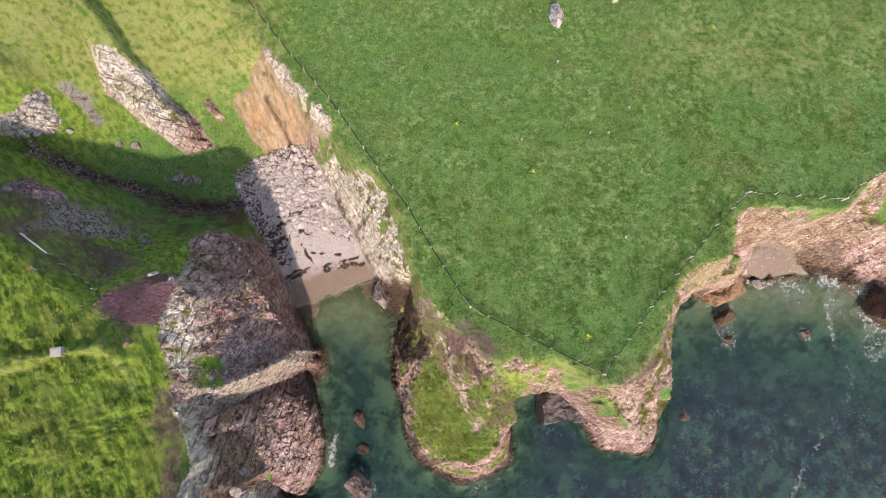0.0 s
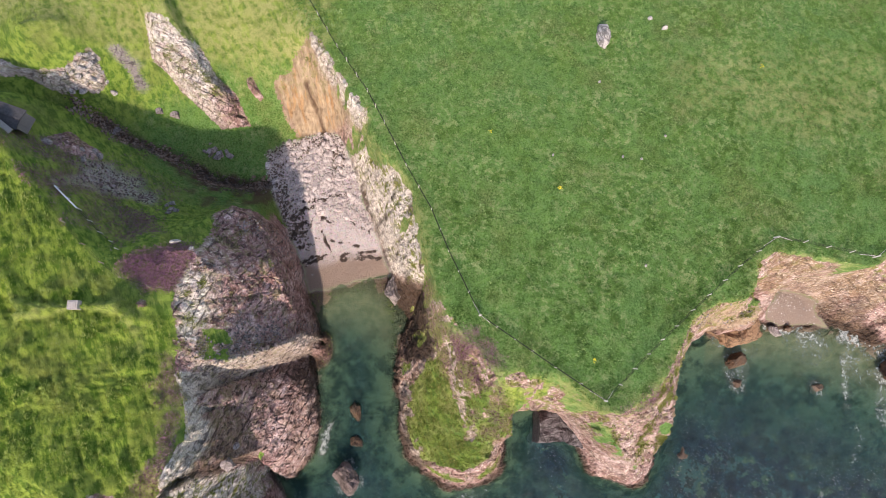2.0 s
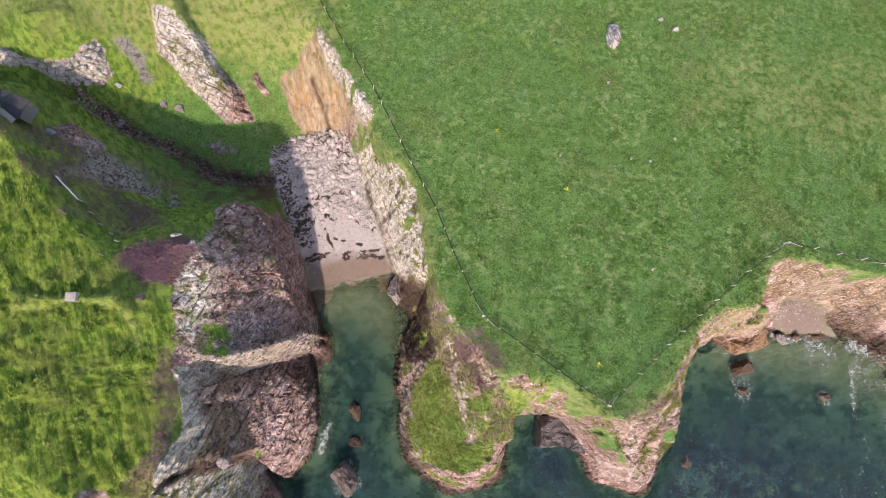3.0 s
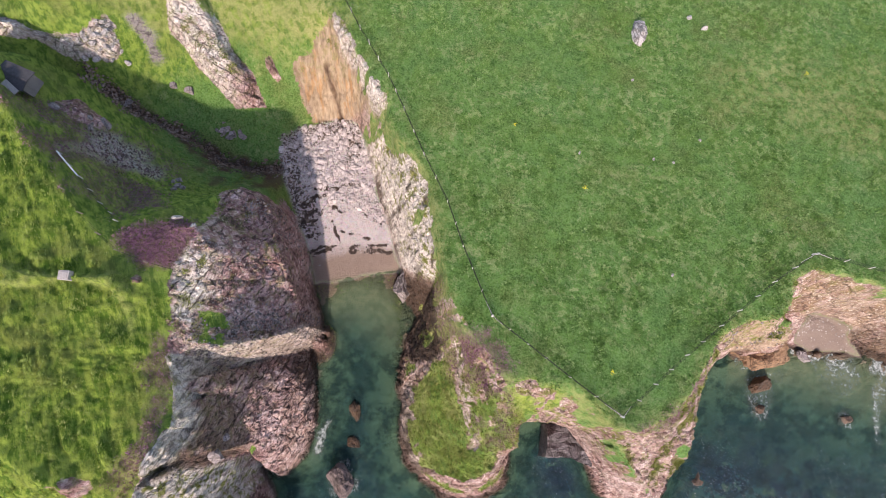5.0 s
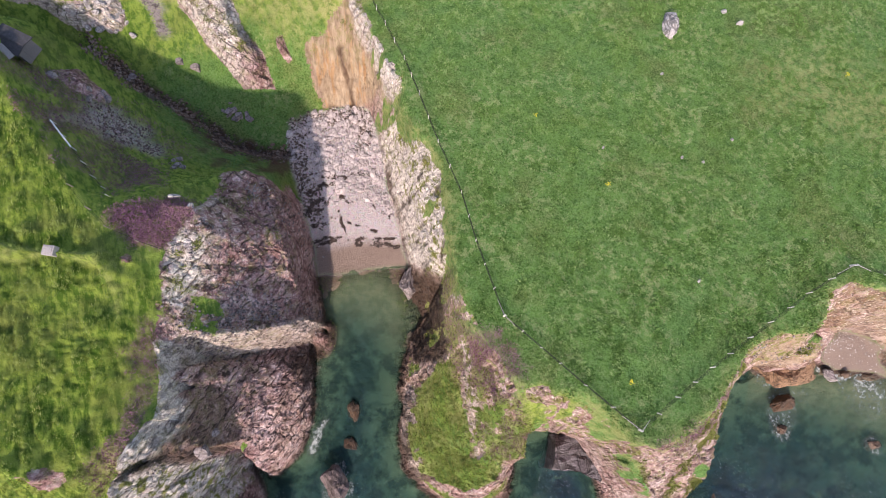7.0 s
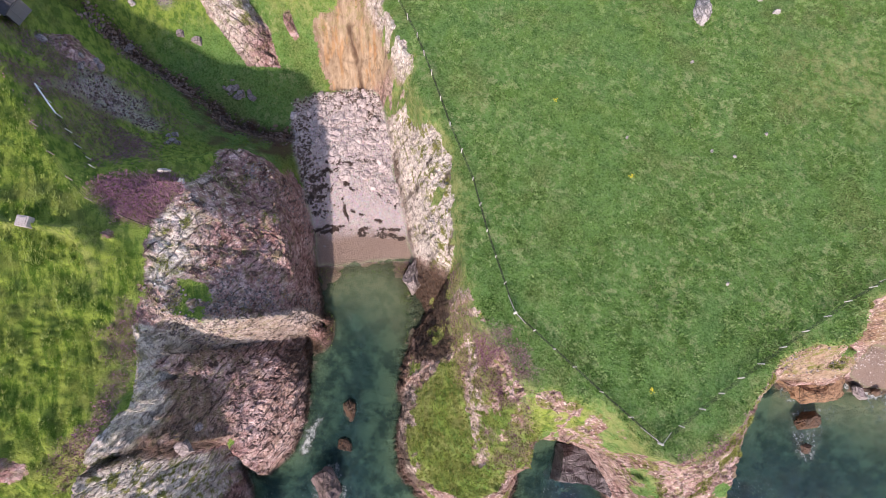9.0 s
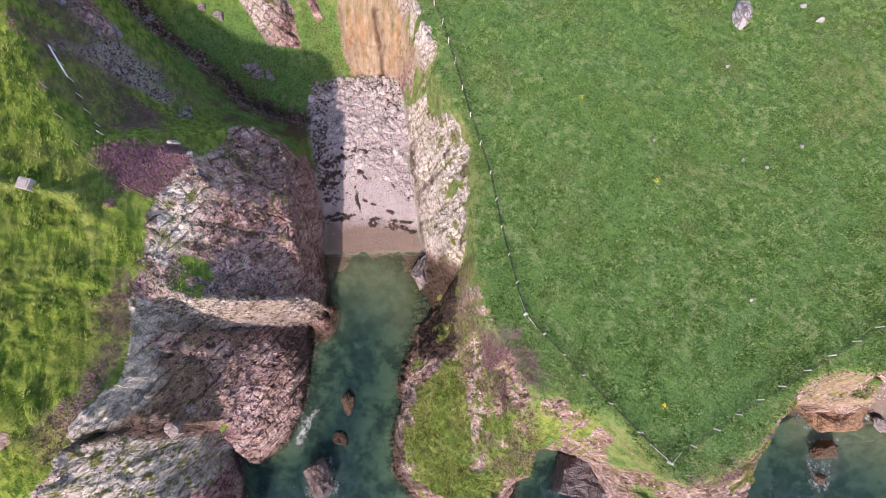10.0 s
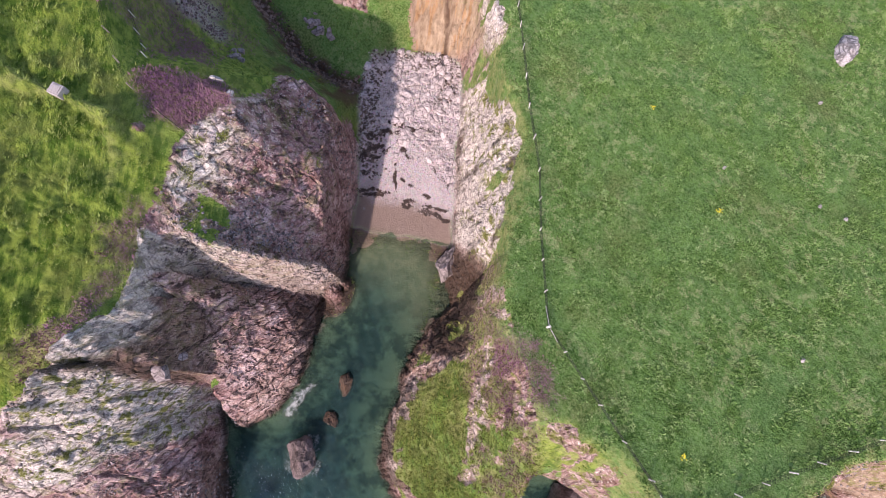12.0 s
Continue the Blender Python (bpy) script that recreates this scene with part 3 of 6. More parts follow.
OUTLINES = {
    "knoll": [(-26.6, -15.1), (-26.2, -12.7), (-26.5, -10.5), (-28.0, -6.8), (-28.3, -3.5), (-25.5, -3.3), (-23.3, -4.2), (-20.6, -8.3), (-17.8, -14.1), (-15.1, -20.0), (-16.4, -22.2), (-19.8, -24.4), (-22.2, -26.7), (-23.1, -27.0), (-23.5, -24.6), (-25.2, -21.9), (-26.7, -18.8)],
    "buttress": [(-23.1, -27.0), (-22.2, -26.7), (-19.8, -24.4), (-16.4, -22.2), (-13.8, -28.8), (-13.1, -32.7), (-13.3, -36.8), (-15.2, -40.2), (-16.4, -38.3), (-17.9, -36.5), (-19.6, -34.7), (-20.2, -35.0), (-21.3, -32.7), (-21.7, -30.8), (-22.3, -29.2)],
    "strip": [(-24.5, -25.4), (-23.6, -25.4), (-23.1, -27.0), (-22.3, -29.2), (-21.5, -30.8), (-21.3, -32.9), (-21.5, -34.5), (-22.2, -36.9), (-23.1, -37.8), (-23.4, -37.3), (-22.3, -34.3), (-22.0, -32.0), (-21.9, -31.2), (-22.8, -28.5)],
    "headland": [(-25.3, -42.3), (-23.1, -37.4), (-22.2, -35.5), (-21.2, -34.3), (-19.9, -34.7), (-19.2, -36.5), (-17.3, -36.7), (-16.1, -41.5), (-13.8, -43.8), (-11.9, -47.9), (-7.7, -51.6), (-20.6, -56.3), (-26.5, -52.2)],
    "heather_knoll": [(-32.3, -14.7), (-31.9, -13.4), (-29.8, -11.7), (-27.4, -11.4), (-25.9, -12.6), (-25.9, -14.9), (-26.3, -16.4), (-29.2, -16.8), (-31.3, -15.9)],
    "heather_prom": [(4.4, -17.5), (6.8, -17.8), (8.9, -19.3), (9.1, -22.1), (7.2, -23.3), (5.6, -21.1)],
    "green_knoll": [(-23.8, -20.5), (-22.1, -19.9), (-20.9, -21.5), (-20.6, -23.4), (-22.6, -23.5)],
    "green_bench": [(-0.3, -24.9), (1.5, -20.6), (3.9, -21.9), (6.0, -25.2), (7.6, -28.4), (7.3, -31.7), (4.6, -33.0), (1.2, -31.4)],
    "green_ledge": [(-16.5, 12.0), (-14.4, 10.9), (-11.7, 9.0), (-12.0, 8.0), (-14.3, 8.6), (-16.0, 10.2)],
    "green_spot": [(-0.8, -17.1), (0.3, -16.7), (1.0, -17.7), (-0.0, -18.8)],
    "moss_arch": [(9.8, -21.8), (11.9, -20.5), (15.6, -21.2), (16.2, -23.6), (12.0, -25.2)],
    "chute": [(-26.2, 15.9), (-24.1, 18.8), (-21.8, 21.4), (-19.0, 19.8), (-16.6, 15.6), (-12.1, 10.1), (-17.1, 12.8), (-19.8, 12.2), (-23.9, 10.8), (-25.8, 12.7)],
    "beach": [(-27.5, 7.5), (-25.4, 10.0), (-20.7, 12.1), (-17.2, 12.4), (-15.0, 8.7), (-12.5, 3.3), (-8.4, -3.8), (-6.1, -8.2), (-11.3, -9.9), (-18.6, -12.9), (-20.5, -8.2), (-23.0, -3.7), (-25.2, 0.4), (-27.2, 4.1)],
    "dark_hollow": [(-6.0, -8.8), (-0.7, -10.4), (1.9, -14.4), (3.5, -17.6), (1.5, -20.6), (-0.7, -21.1), (-3.0, -18.2), (-3.1, -14.8), (-5.4, -13.1)],
    "rib": [(-41.8, 16.9), (-41.4, 14.0), (-38.1, 11.6), (-33.4, 8.5), (-29.7, 10.1), (-31.9, 13.4), (-34.7, 15.6), (-37.0, 18.9), (-39.6, 22.4), (-41.9, 25.0), (-43.6, 24.8), (-44.3, 21.6)],
    "rib_west": [(-58.7, 7.9), (-54.5, 8.2), (-51.2, 8.3), (-49.1, 9.2), (-47.2, 12.7), (-46.2, 11.8), (-45.7, 9.9), (-46.5, 8.0), (-49.6, 6.8), (-51.9, 6.6), (-54.5, 6.3), (-58.1, 5.8)],
    "scree_north": [(-45.4, 13.4), (-44.7, 14.1), (-43.0, 12.6), (-42.0, 10.7), (-42.8, 10.2), (-43.9, 11.7)],
    "rock_small": [(-30.5, 15.7), (-29.7, 16.1), (-28.2, 14.2), (-28.6, 13.5), (-30.0, 14.6)],
    "rock_south": [(-47.7, -0.7), (-47.2, 1.1), (-43.9, -0.2), (-43.2, -1.7), (-45.5, -1.8)],
    "scree_south": [(-43.9, -3.3), (-42.1, -2.2), (-36.2, -4.7), (-35.1, -7.0), (-40.5, -5.8), (-42.6, -5.2)],
    "stream_bed": [(-51.0, 6.4), (-48.9, 6.3), (-45.6, 5.5), (-41.9, 3.8), (-38.7, 3.7), (-34.4, 2.1), (-29.2, 2.6), (-25.5, 4.1), (-25.0, 2.4), (-29.2, -0.3), (-33.3, -0.8), (-39.0, 1.9), (-42.4, 2.5), (-45.1, 2.5), (-46.4, 3.9), (-49.0, 5.6)],
    "bay_beach": [(53.0, -3.2), (55.6, -2.1), (59.0, -2.3), (61.9, -3.1), (62.9, -4.8), (66.9, -7.1), (63.2, -6.7), (57.8, -7.7), (54.8, -6.8)],
    "bay_bluff": [(41.1, -2.0), (43.6, -0.9), (50.5, -1.6), (62.2, 0.5), (67.5, -2.6), (73.5, -8.1), (64.9, -6.2), (61.7, -3.8), (48.9, -3.8)],
    "spoil": [(32.4, -11.0), (35.4, -9.2), (39.5, -7.7), (53.3, -6.2), (54.4, -8.2), (45.3, -10.4), (35.6, -12.3)],
    "dry_north": [(29.5, 25.5), (42.9, 30.0), (71.3, 32.1), (68.0, 20.8), (52.9, 16.6), (40.7, 17.2), (32.8, 18.8)],
    "south_face": [(-23.0, -24.3), (-20.4, -23.1), (-19.0, -22.3), (-17.4, -21.0), (-16.7, -19.2), (-15.0, -19.4), (-16.4, -22.2), (-19.8, -24.4), (-22.2, -26.7), (-23.1, -27.0)],
    "red_gully": [(-21.6, -33.3), (-21.8, -30.6), (-21.8, -29.2), (-21.1, -29.6), (-19.8, -32.0), (-18.5, -35.2), (-19.4, -36.8), (-20.4, -35.5), (-20.9, -34.7), (-21.3, -35.2)],
    "head_cap": [(-24.1, -39.0), (-22.3, -36.3), (-21.5, -35.1), (-21.1, -35.4), (-19.4, -37.9), (-18.8, -41.8), (-21.4, -46.8), (-24.3, -48.4), (-23.5, -41.8)],
    "bay_dark": [(61.7, -3.7), (63.5, -2.9), (67.7, -3.6), (73.2, -5.2), (74.5, -8.1), (69.2, -8.4), (64.9, -7.2)],
    "knoll_cap": [(-26.0, -16.4), (-24.9, -14.5), (-23.8, -14.0), (-23.3, -15.5), (-23.5, -17.6), (-23.7, -19.2), (-24.1, -20.8), (-24.8, -21.5), (-25.7, -20.1), (-25.8, -18.0)],
    "heath_edge": [(-25.9, -23.8), (-24.5, -24.5), (-23.0, -28.6), (-22.2, -31.9), (-22.8, -35.2), (-24.4, -38.2), (-25.2, -36.7), (-24.7, -32.4), (-24.9, -28.9)],
    "turf_bank": [(-40.4, -19.9), (-37.2, -19.9), (-31.2, -18.6), (-29.1, -19.8), (-27.2, -23.8), (-27.7, -24.4), (-29.4, -21.9), (-30.8, -20.0), (-34.9, -20.6), (-39.4, -22.2)],
    "dark_buttress": [(-18.9, -24.2), (-16.4, -22.2), (-14.8, -25.8), (-15.0, -28.1), (-17.5, -26.2)],
    "gap_dark": [(-18.0, -36.1), (-17.2, -36.4), (-16.0, -39.9), (-15.9, -41.7), (-16.5, -38.7)],
    "chute_wall": [(-21.2, 21.7), (-18.5, 19.5), (-15.6, 15.4), (-11.5, 11.7), (-11.1, 8.9), (-13.4, 10.7), (-16.5, 14.7), (-18.5, 16.7), (-21.0, 20.0)],
    "spur_rock": [(24.4, -23.4), (28.2, -21.8), (32.3, -17.9), (43.1, -14.2), (43.5, -18.3), (42.6, -21.8), (33.3, -25.1), (34.3, -29.7), (30.7, -30.9), (26.5, -27.7)],
    "cove_face": [(-15.0, 8.7), (-12.3, 3.3), (-8.3, -3.9), (-6.2, -7.7), (-3.7, -9.4), (-0.7, -10.4), (1.5, -14.1), (1.6, -12.5), (-0.3, -7.5), (-1.9, -2.8), (-3.1, 0.3), (-5.4, 2.9), (-8.2, 5.0), (-11.0, 8.5), (-13.8, 10.0)],
    "brown_slope": [(-50.5, -0.8), (-49.4, 0.6), (-45.2, -1.6), (-39.5, -5.4), (-31.0, -10.0), (-35.0, -12.8), (-41.1, -8.1), (-45.2, -5.4), (-47.7, -3.8)],
    "stream_mouth": [(-36.7, -0.1), (-33.0, 1.3), (-25.7, 4.7), (-24.1, 2.2), (-27.6, -2.4), (-31.8, -4.0)],
    "arch_rock": [(14.4, -24.0), (15.9, -23.1), (18.2, -23.3), (21.6, -24.6), (23.4, -26.5), (28.6, -31.0), (28.1, -32.1), (23.1, -26.6), (21.8, -25.4), (19.8, -25.1), (17.7, -26.4)],
    "arch_cap": [(10.4, -21.3), (11.9, -20.5), (13.5, -21.0), (15.0, -21.2), (15.1, -21.9), (12.9, -22.1), (11.0, -22.0)],
    "heather_spur": [(23.9, -23.9), (26.3, -21.9), (29.8, -18.8), (31.8, -15.1), (43.9, -13.6), (34.0, -20.8), (29.8, -23.6), (25.9, -25.6)],
}
FENCE_EAST = [(-27.98, 32.40), (-24.29, 29.51), (-17.05, 19.83), (-11.66, 13.40), (-8.62, 8.96), (-4.86, 3.35), (-0.85, -2.21), (1.98, -7.30), (4.95, -12.04), (6.55, -14.60), (13.00, -17.91), (15.77, -19.35), (21.68, -22.27), (24.98, -18.28), (29.95, -12.65), (38.19, -3.97), (43.07, 0.54), (46.91, 0.45), (55.94, -0.22), (59.03, 2.02), (63.94, 4.75), (70.16, 7.96)]
FENCE_WEST = [(-38.98, -11.44), (-36.46, -13.45), (-34.08, -15.14), (-31.83, -16.35), (-29.14, -16.84), (-26.35, -17.02)]
FENCE_SLOPE = [(-42.07, -7.35), (-39.33, -9.41), (-36.62, -11.61), (-33.92, -13.25)]
WRACK = {
    "tide_line": [(-20.7, -8.6), (-18.6, -7.3), (-16.3, -6.6), (-12.4, -5.8), (-8.9, -4.9)],
    "weed_a": [(-22.4, -5.4), (-21.7, -3.3), (-19.9, -1.3), (-19.0, -0.6)],
    "weed_b": [(-19.0, -0.6), (-17.6, -1.1), (-15.8, -1.5)],
    "weed_c": [(-22.2, -4.5), (-20.4, -3.5), (-19.4, -0.6)],
    "weed_d": [(-22.7, -2.0), (-20.6, -0.1), (-18.7, 1.4), (-17.5, 2.6), (-15.6, 3.4), (-13.4, 3.4)],
    "weed_e": [(-21.0, 1.1), (-19.7, 1.5), (-18.7, 1.4)],
    "weed_f": [(-21.2, -6.1), (-19.5, -5.8), (-18.0, -4.6)],
    "weed_g": [(-18.1, -3.1), (-17.0, -4.7), (-15.9, -6.3)],
    "weed_h": [(-16.3, -3.9), (-14.0, -4.4), (-11.8, -4.5)],
    "weed_i": [(-20.2, -8.8), (-17.8, -7.6), (-16.0, -6.2), (-14.6, -6.7), (-12.9, -6.9), (-11.2, -6.1), (-9.5, -6.1), (-8.1, -6.0)],
    "weed_j": [(-13.6, -0.9), (-11.5, -1.5), (-10.4, -1.7)],
    "weed_k": [(-14.0, -7.0), (-11.7, -6.7), (-10.3, -6.1)],
}


X0, X1, Y0, Y1 = -90.0, 98.0, -72.0, 68.0


def spaced(stops, end):
    """Grid lines that stand closer where the land is broken: stretches of (start, spacing)."""
    out = []
    for (a, step), b in zip(stops, [stop[0] for stop in stops[1:]] + [end]):
        n = int(round((b - a) / step))
        out += [a + (b - a) * k / n for k in range(n)]
    return np.array(out + [end])


XS = spaced([(X0, 0.8), (-58.0, 0.28), (-31.0, 0.13), (16.0, 0.2), (46.0, 0.25), (80.0, 0.8)], X1)
YS = spaced([(Y0, 0.8), (-52.0, 0.14), (-20.0, 0.17), (14.0, 0.26), (36.0, 0.7)], Y1)


def field_z(x, y):
    """The pasture: a plane that falls gently inland."""
    return 20.4 + 0.0086 * x - 0.125 * y


def hash01(ix, iy, seed):
    n = (ix.astype(np.int64) * 374761393 + iy.astype(np.int64) * 668265263 + seed * 974634533) & 0x7FFFFFFF
    n = ((n ^ (n >> 13)) * 1274126177) & 0x7FFFFFFF
    return ((n ^ (n >> 16)) & 0xFFFF) / 65535.0


def value_noise(x, y, seed):
    """Smooth noise from 0 to 1, one cell a unit."""
    ix, iy = np.floor(x), np.floor(y)
    fx, fy = x - ix, y - iy
    fx, fy = fx * fx * (3 - 2 * fx), fy * fy * (3 - 2 * fy)
    a, b = hash01(ix, iy, seed), hash01(ix + 1, iy, seed)
    c, d = hash01(ix, iy + 1, seed), hash01(ix + 1, iy + 1, seed)
    return a + (b - a) * fx + (c - a) * fy + (a - b - c + d) * fx * fy


def fbm(x, y, seed, octaves=4):
    total, size, weight = 0.0, 1.0, 0.5
    for n in range(octaves):
        total = total + weight * (value_noise(x * size, y * size, seed + 17 * n) - 0.5)
        size, weight = size * 2.03, weight * 0.52
    return total


def blocks(x, y, seed):
    """Broken rock: for each place the random height and tilt of its block, and how near its joint is."""
    ix, iy = np.floor(x), np.floor(y)
    first, second = np.full(x.shape, 9.0), np.full(x.shape, 9.0)
    height = np.zeros(x.shape)
    for dx in (-1, 0, 1):
        for dy in (-1, 0, 1):
            cx, cy = ix + dx, iy + dy
            px, py = cx + hash01(cx, cy, seed), cy + hash01(cx, cy, seed + 5)
            d = np.hypot(px - x, py - y)
            tilt = (hash01(cx, cy, seed + 9) - 0.5) * (x - px) + (hash01(cx, cy, seed + 11) - 0.5) * (y - py)
            near = d < first
            second = np.where(near, first, np.minimum(second, d))
            height = np.where(near, hash01(cx, cy, seed + 7) - 0.5 + 1.3 * tilt, height)
            first = np.where(near, d, first)
    return height, second - first


def smooth(lo, hi, v):
    t = np.clip((v - lo) / (hi - lo), 0, 1)
    return t * t * (3 - 2 * t)


def signed(poly, x, y):
    """The distance to the edge of an outline, positive inside."""
    far, inside = np.full(x.shape, 1e9), np.zeros(x.shape, bool)
    for (ax, ay), (bx, by) in zip(poly, poly[1:] + poly[:1]):
        ex, ey = bx - ax, by - ay
        t = np.clip(((x - ax) * ex + (y - ay) * ey) / (ex * ex + ey * ey + 1e-9), 0, 1)
        far = np.minimum(far, np.hypot(x - ax - t * ex, y - ay - t * ey))
        if ay != by:
            inside ^= ((ay > y) != (by > y)) & (x < (bx - ax) * (y - ay) / (by - ay) + ax)
    return np.where(inside, far, -far)


def relief(lines, step):
    """The lie of the land: a sheet drawn tight over the break lines of the plan, coarse to fine."""
    base = None
    for size in (8.0, 4.0, 2.0, 1.0, step):
        nx, ny = int(round((X1 - X0) / size)) + 1, int(round((Y1 - Y0) / size)) + 1
        x, y = np.meshgrid(np.linspace(X0, X1, nx), np.linspace(Y0, Y1, ny))
        total, count = np.zeros((ny, nx)), np.zeros((ny, nx))
        for points in lines.values():
            p = np.array(points)
            for a, b in zip(p, p[1:]):
                n = int(np.hypot(*(b - a)[:2]) / (size * 0.4)) + 2
                q = a + (b - a) * np.linspace(0, 1, n)[:, None]
                i, j = np.rint((q[:, 0] - X0) / size).astype(int), np.rint((q[:, 1] - Y0) / size).astype(int)
                ok = (i >= 0) & (i < nx) & (j >= 0) & (j < ny)
                np.add.at(total, (j[ok], i[ok]), q[ok, 2])
                np.add.at(count, (j[ok], i[ok]), 1)
        known = count > 0
        value = np.where(known, total / np.maximum(count, 1), 0)
        meadow = signed(MEADOW, x, y) > 0.3
        value, known = np.where(meadow, field_z(x, y), value), known | meadow
        deep = signed(SEA, x, y) > 0
        value, known = np.where(deep, -4.5, value), known | deep
        z = np.full((ny, nx), 15.0) if base is None else resample(base, nx, ny)
        z = np.where(known, value, z)
        for _ in range(160 if size > 1 else 90):
            e = np.pad(z, 1, mode="edge")
            z = np.where(known, value, 0.25 * (e[:-2, 1:-1] + e[2:, 1:-1] + e[1:-1, :-2] + e[1:-1, 2:]))
        base = z
    return base


def resample(z, nx, ny):
    ny0, nx0 = z.shape
    u, v = np.linspace(0, nx0 - 1, nx), np.linspace(0, ny0 - 1, ny)
    i, j = np.minimum(u.astype(int), nx0 - 2), np.minimum(v.astype(int), ny0 - 2)
    fu, fv = (u - i)[None], (v - j)[:, None]
    a, b = z[np.ix_(j, i)], z[np.ix_(j, i + 1)]
    c, d = z[np.ix_(j + 1, i)], z[np.ix_(j + 1, i + 1)]
    return a + (b - a) * fu + (c - a) * fv + (a - b - c + d) * fu * fv


MEADOW = [p[:2] for p in LINES["rim_cove"] + LINES["rim_sea"][1:]] + [(98.0, 10.0), (98.0, 68.0), (-44.0, 68.0)]
SEA = [(-2.0, -47.0), (12.0, -45.0), (44.0, -47.0), (98.0, -42.0), (98.0, -72.0), (-4.0, -72.0)]


# ---- the land ----
NX, NY = len(XS), len(YS)
GX, GY = np.meshgrid(XS, YS)
SHIFT = fbm(GX * 0.45, GY * 0.45, 3, 4)


def corners_at(x, y, xs, ys):
    """The cell of the grid that holds each place, and how far into it the place lies."""
    i = np.clip(np.searchsorted(xs, x, side="right") - 1, 0, len(xs) - 2)
    j = np.clip(np.searchsorted(ys, y, side="right") - 1, 0, len(ys) - 2)
    return i, j, np.clip((x - xs[i]) / (xs[i + 1] - xs[i]), 0, 1), np.clip((y - ys[j]) / (ys[j + 1] - ys[j]), 0, 1)


def blended(values, where):
    i, j, fu, fv = where
    return (values[j, i] * (1 - fu) + values[j, i + 1] * fu) * (1 - fv) + (values[j + 1, i] * (1 - fu) + values[j + 1, i + 1] * fu) * fv


LIE = relief(LINES, 0.25)
GZ = blended(LIE, corners_at(GX, GY, np.linspace(X0, X1, LIE.shape[1]), np.linspace(Y0, Y1, LIE.shape[0])))


def zone(name, soft=0.6, ragged=1.6):
    """How far a place belongs to an outline of the plan, 0 to 1, with an uneven edge."""
    return smooth(-soft, soft, signed(OUTLINES[name], GX, GY) + ragged * SHIFT)


def line_near(name, reach):
    """1 on a break line of the plan, 0 from the reach on."""
    far = np.full(GX.shape, 99.0)
    for a, b in zip(LINES[name], LINES[name][1:]):
        ex, ey = b[0] - a[0], b[1] - a[1]
        t = np.clip(((GX - a[0]) * ex + (GY - a[1]) * ey) / (ex * ex + ey * ey), 0, 1)
        far = np.minimum(far, np.hypot(GX - a[0] - t * ex, GY - a[1] - t * ey))
    return smooth(reach, 0.3 * reach, far + 1.5 * SHIFT)


def ridge(name, height, steep):
    return height * smooth(0.0, steep, signed(OUTLINES[name], GX, GY) + 0.8 * SHIFT)


def mixed(a, b, amount):
    return a + (b - a) * amount


# outcrops rise out of the turf
GZ = GZ + ridge("rib", 2.6, 1.5) * smooth(-28.5, -33.5, GX) + ridge("rib_west", 1.5, 1.2) + ridge("rock_small", 0.7, 0.6) + ridge("rock_south", 0.7, 0.7)
GZ = GZ - 0.9 * line_near("stream", 1.2) * (GX < -22)
# the wave-cut hole in the bay wall
HOLE = smooth(1.5, 0.9, np.hypot((GX - 44.6) / 1.2, GY + 11.4) + SHIFT)
GZ = mixed(GZ, -0.6 + 0 * GZ, HOLE)
slope = np.hypot(*np.gradient(GZ, YS, XS))
KNOLL, BUTTRESS, STRIP, HEAD = zone("knoll"), zone("buttress", 0.5, 0.6), smooth(-0.35, 0.05, signed(OUTLINES["strip"], GX, GY) + 0.4 * SHIFT), zone("headland", 0.5, 0.8)
MASSIF = np.clip(KNOLL + BUTTRESS + STRIP + HEAD, 0, 1)
OUTCROP = np.clip(zone("rib", 0.4, 0.8) * smooth(20.0, 16.5, GY + 4 * SHIFT) + zone("rib_west", 0.4, 2.0) + zone("rock_small", 0.3, 0.6) + zone("rock_south", 0.4, 1.5), 0, 1)
PROM = smooth(-0.5, 0.5, signed([(-6.0, -9.0), (-0.5, -10.0), (3.5, -17.0), (9.0, -22.0), (16.0, -27.0), (16.0, -41.0), (-4.0, -41.0)], GX, GY))
VALLEY = smooth(-23.5, -26.0, GX + 3 * SHIFT) * smooth(-15.5, -12.5, GY - np.minimum(0.0, GX + 36) * 0.0 + 0.9 * np.maximum(0.0, -36 - GX))
GRASSY = np.maximum(PROM, smooth(8.5, 10.0, GX) * smooth(-30.5, -28.0, GY) * smooth(30, 26, GX))
ROCK = smooth(0.95, 1.5, slope + 1.3 * SHIFT - 0.4 * GRASSY) * (1 - VALLEY)
ROCK = np.maximum(ROCK, np.maximum(MASSIF, OUTCROP))
ROCK = np.maximum(ROCK, np.maximum(zone("spoil"), np.maximum(zone("chute_wall", 0.4, 1.0), zone("chute", 0.8, 2.0))))
for green in ("green_knoll", "green_ledge", "green_spot", "green_bench", "moss_arch"):
    ROCK = ROCK * (1 - zone(green, 0.4, 1.2) * smooth(-0.2, -0.04, fbm(GX * 0.9, GY * 0.9, 28, 3)))
BARE = np.maximum.reduce([zone("spur_rock", 0.6, 3.0), zone("arch_rock", 0.4, 2.0), zone("arch_cap", 0.3, 1.0), zone("bay_bluff", 0.4, 1.0)])
EAST = smooth(-18, -16, GX)
ROCK = ROCK * (1 - 0.9 * EAST * smooth(0.0, 0.1, fbm(GX * 0.6, GY * 0.6, 26, 4)) * smooth(7, 15, GZ))
LEDGE = np.maximum(line_near("prom_step_top", 0.9), line_near("prom_west", 1.6)) * PROM
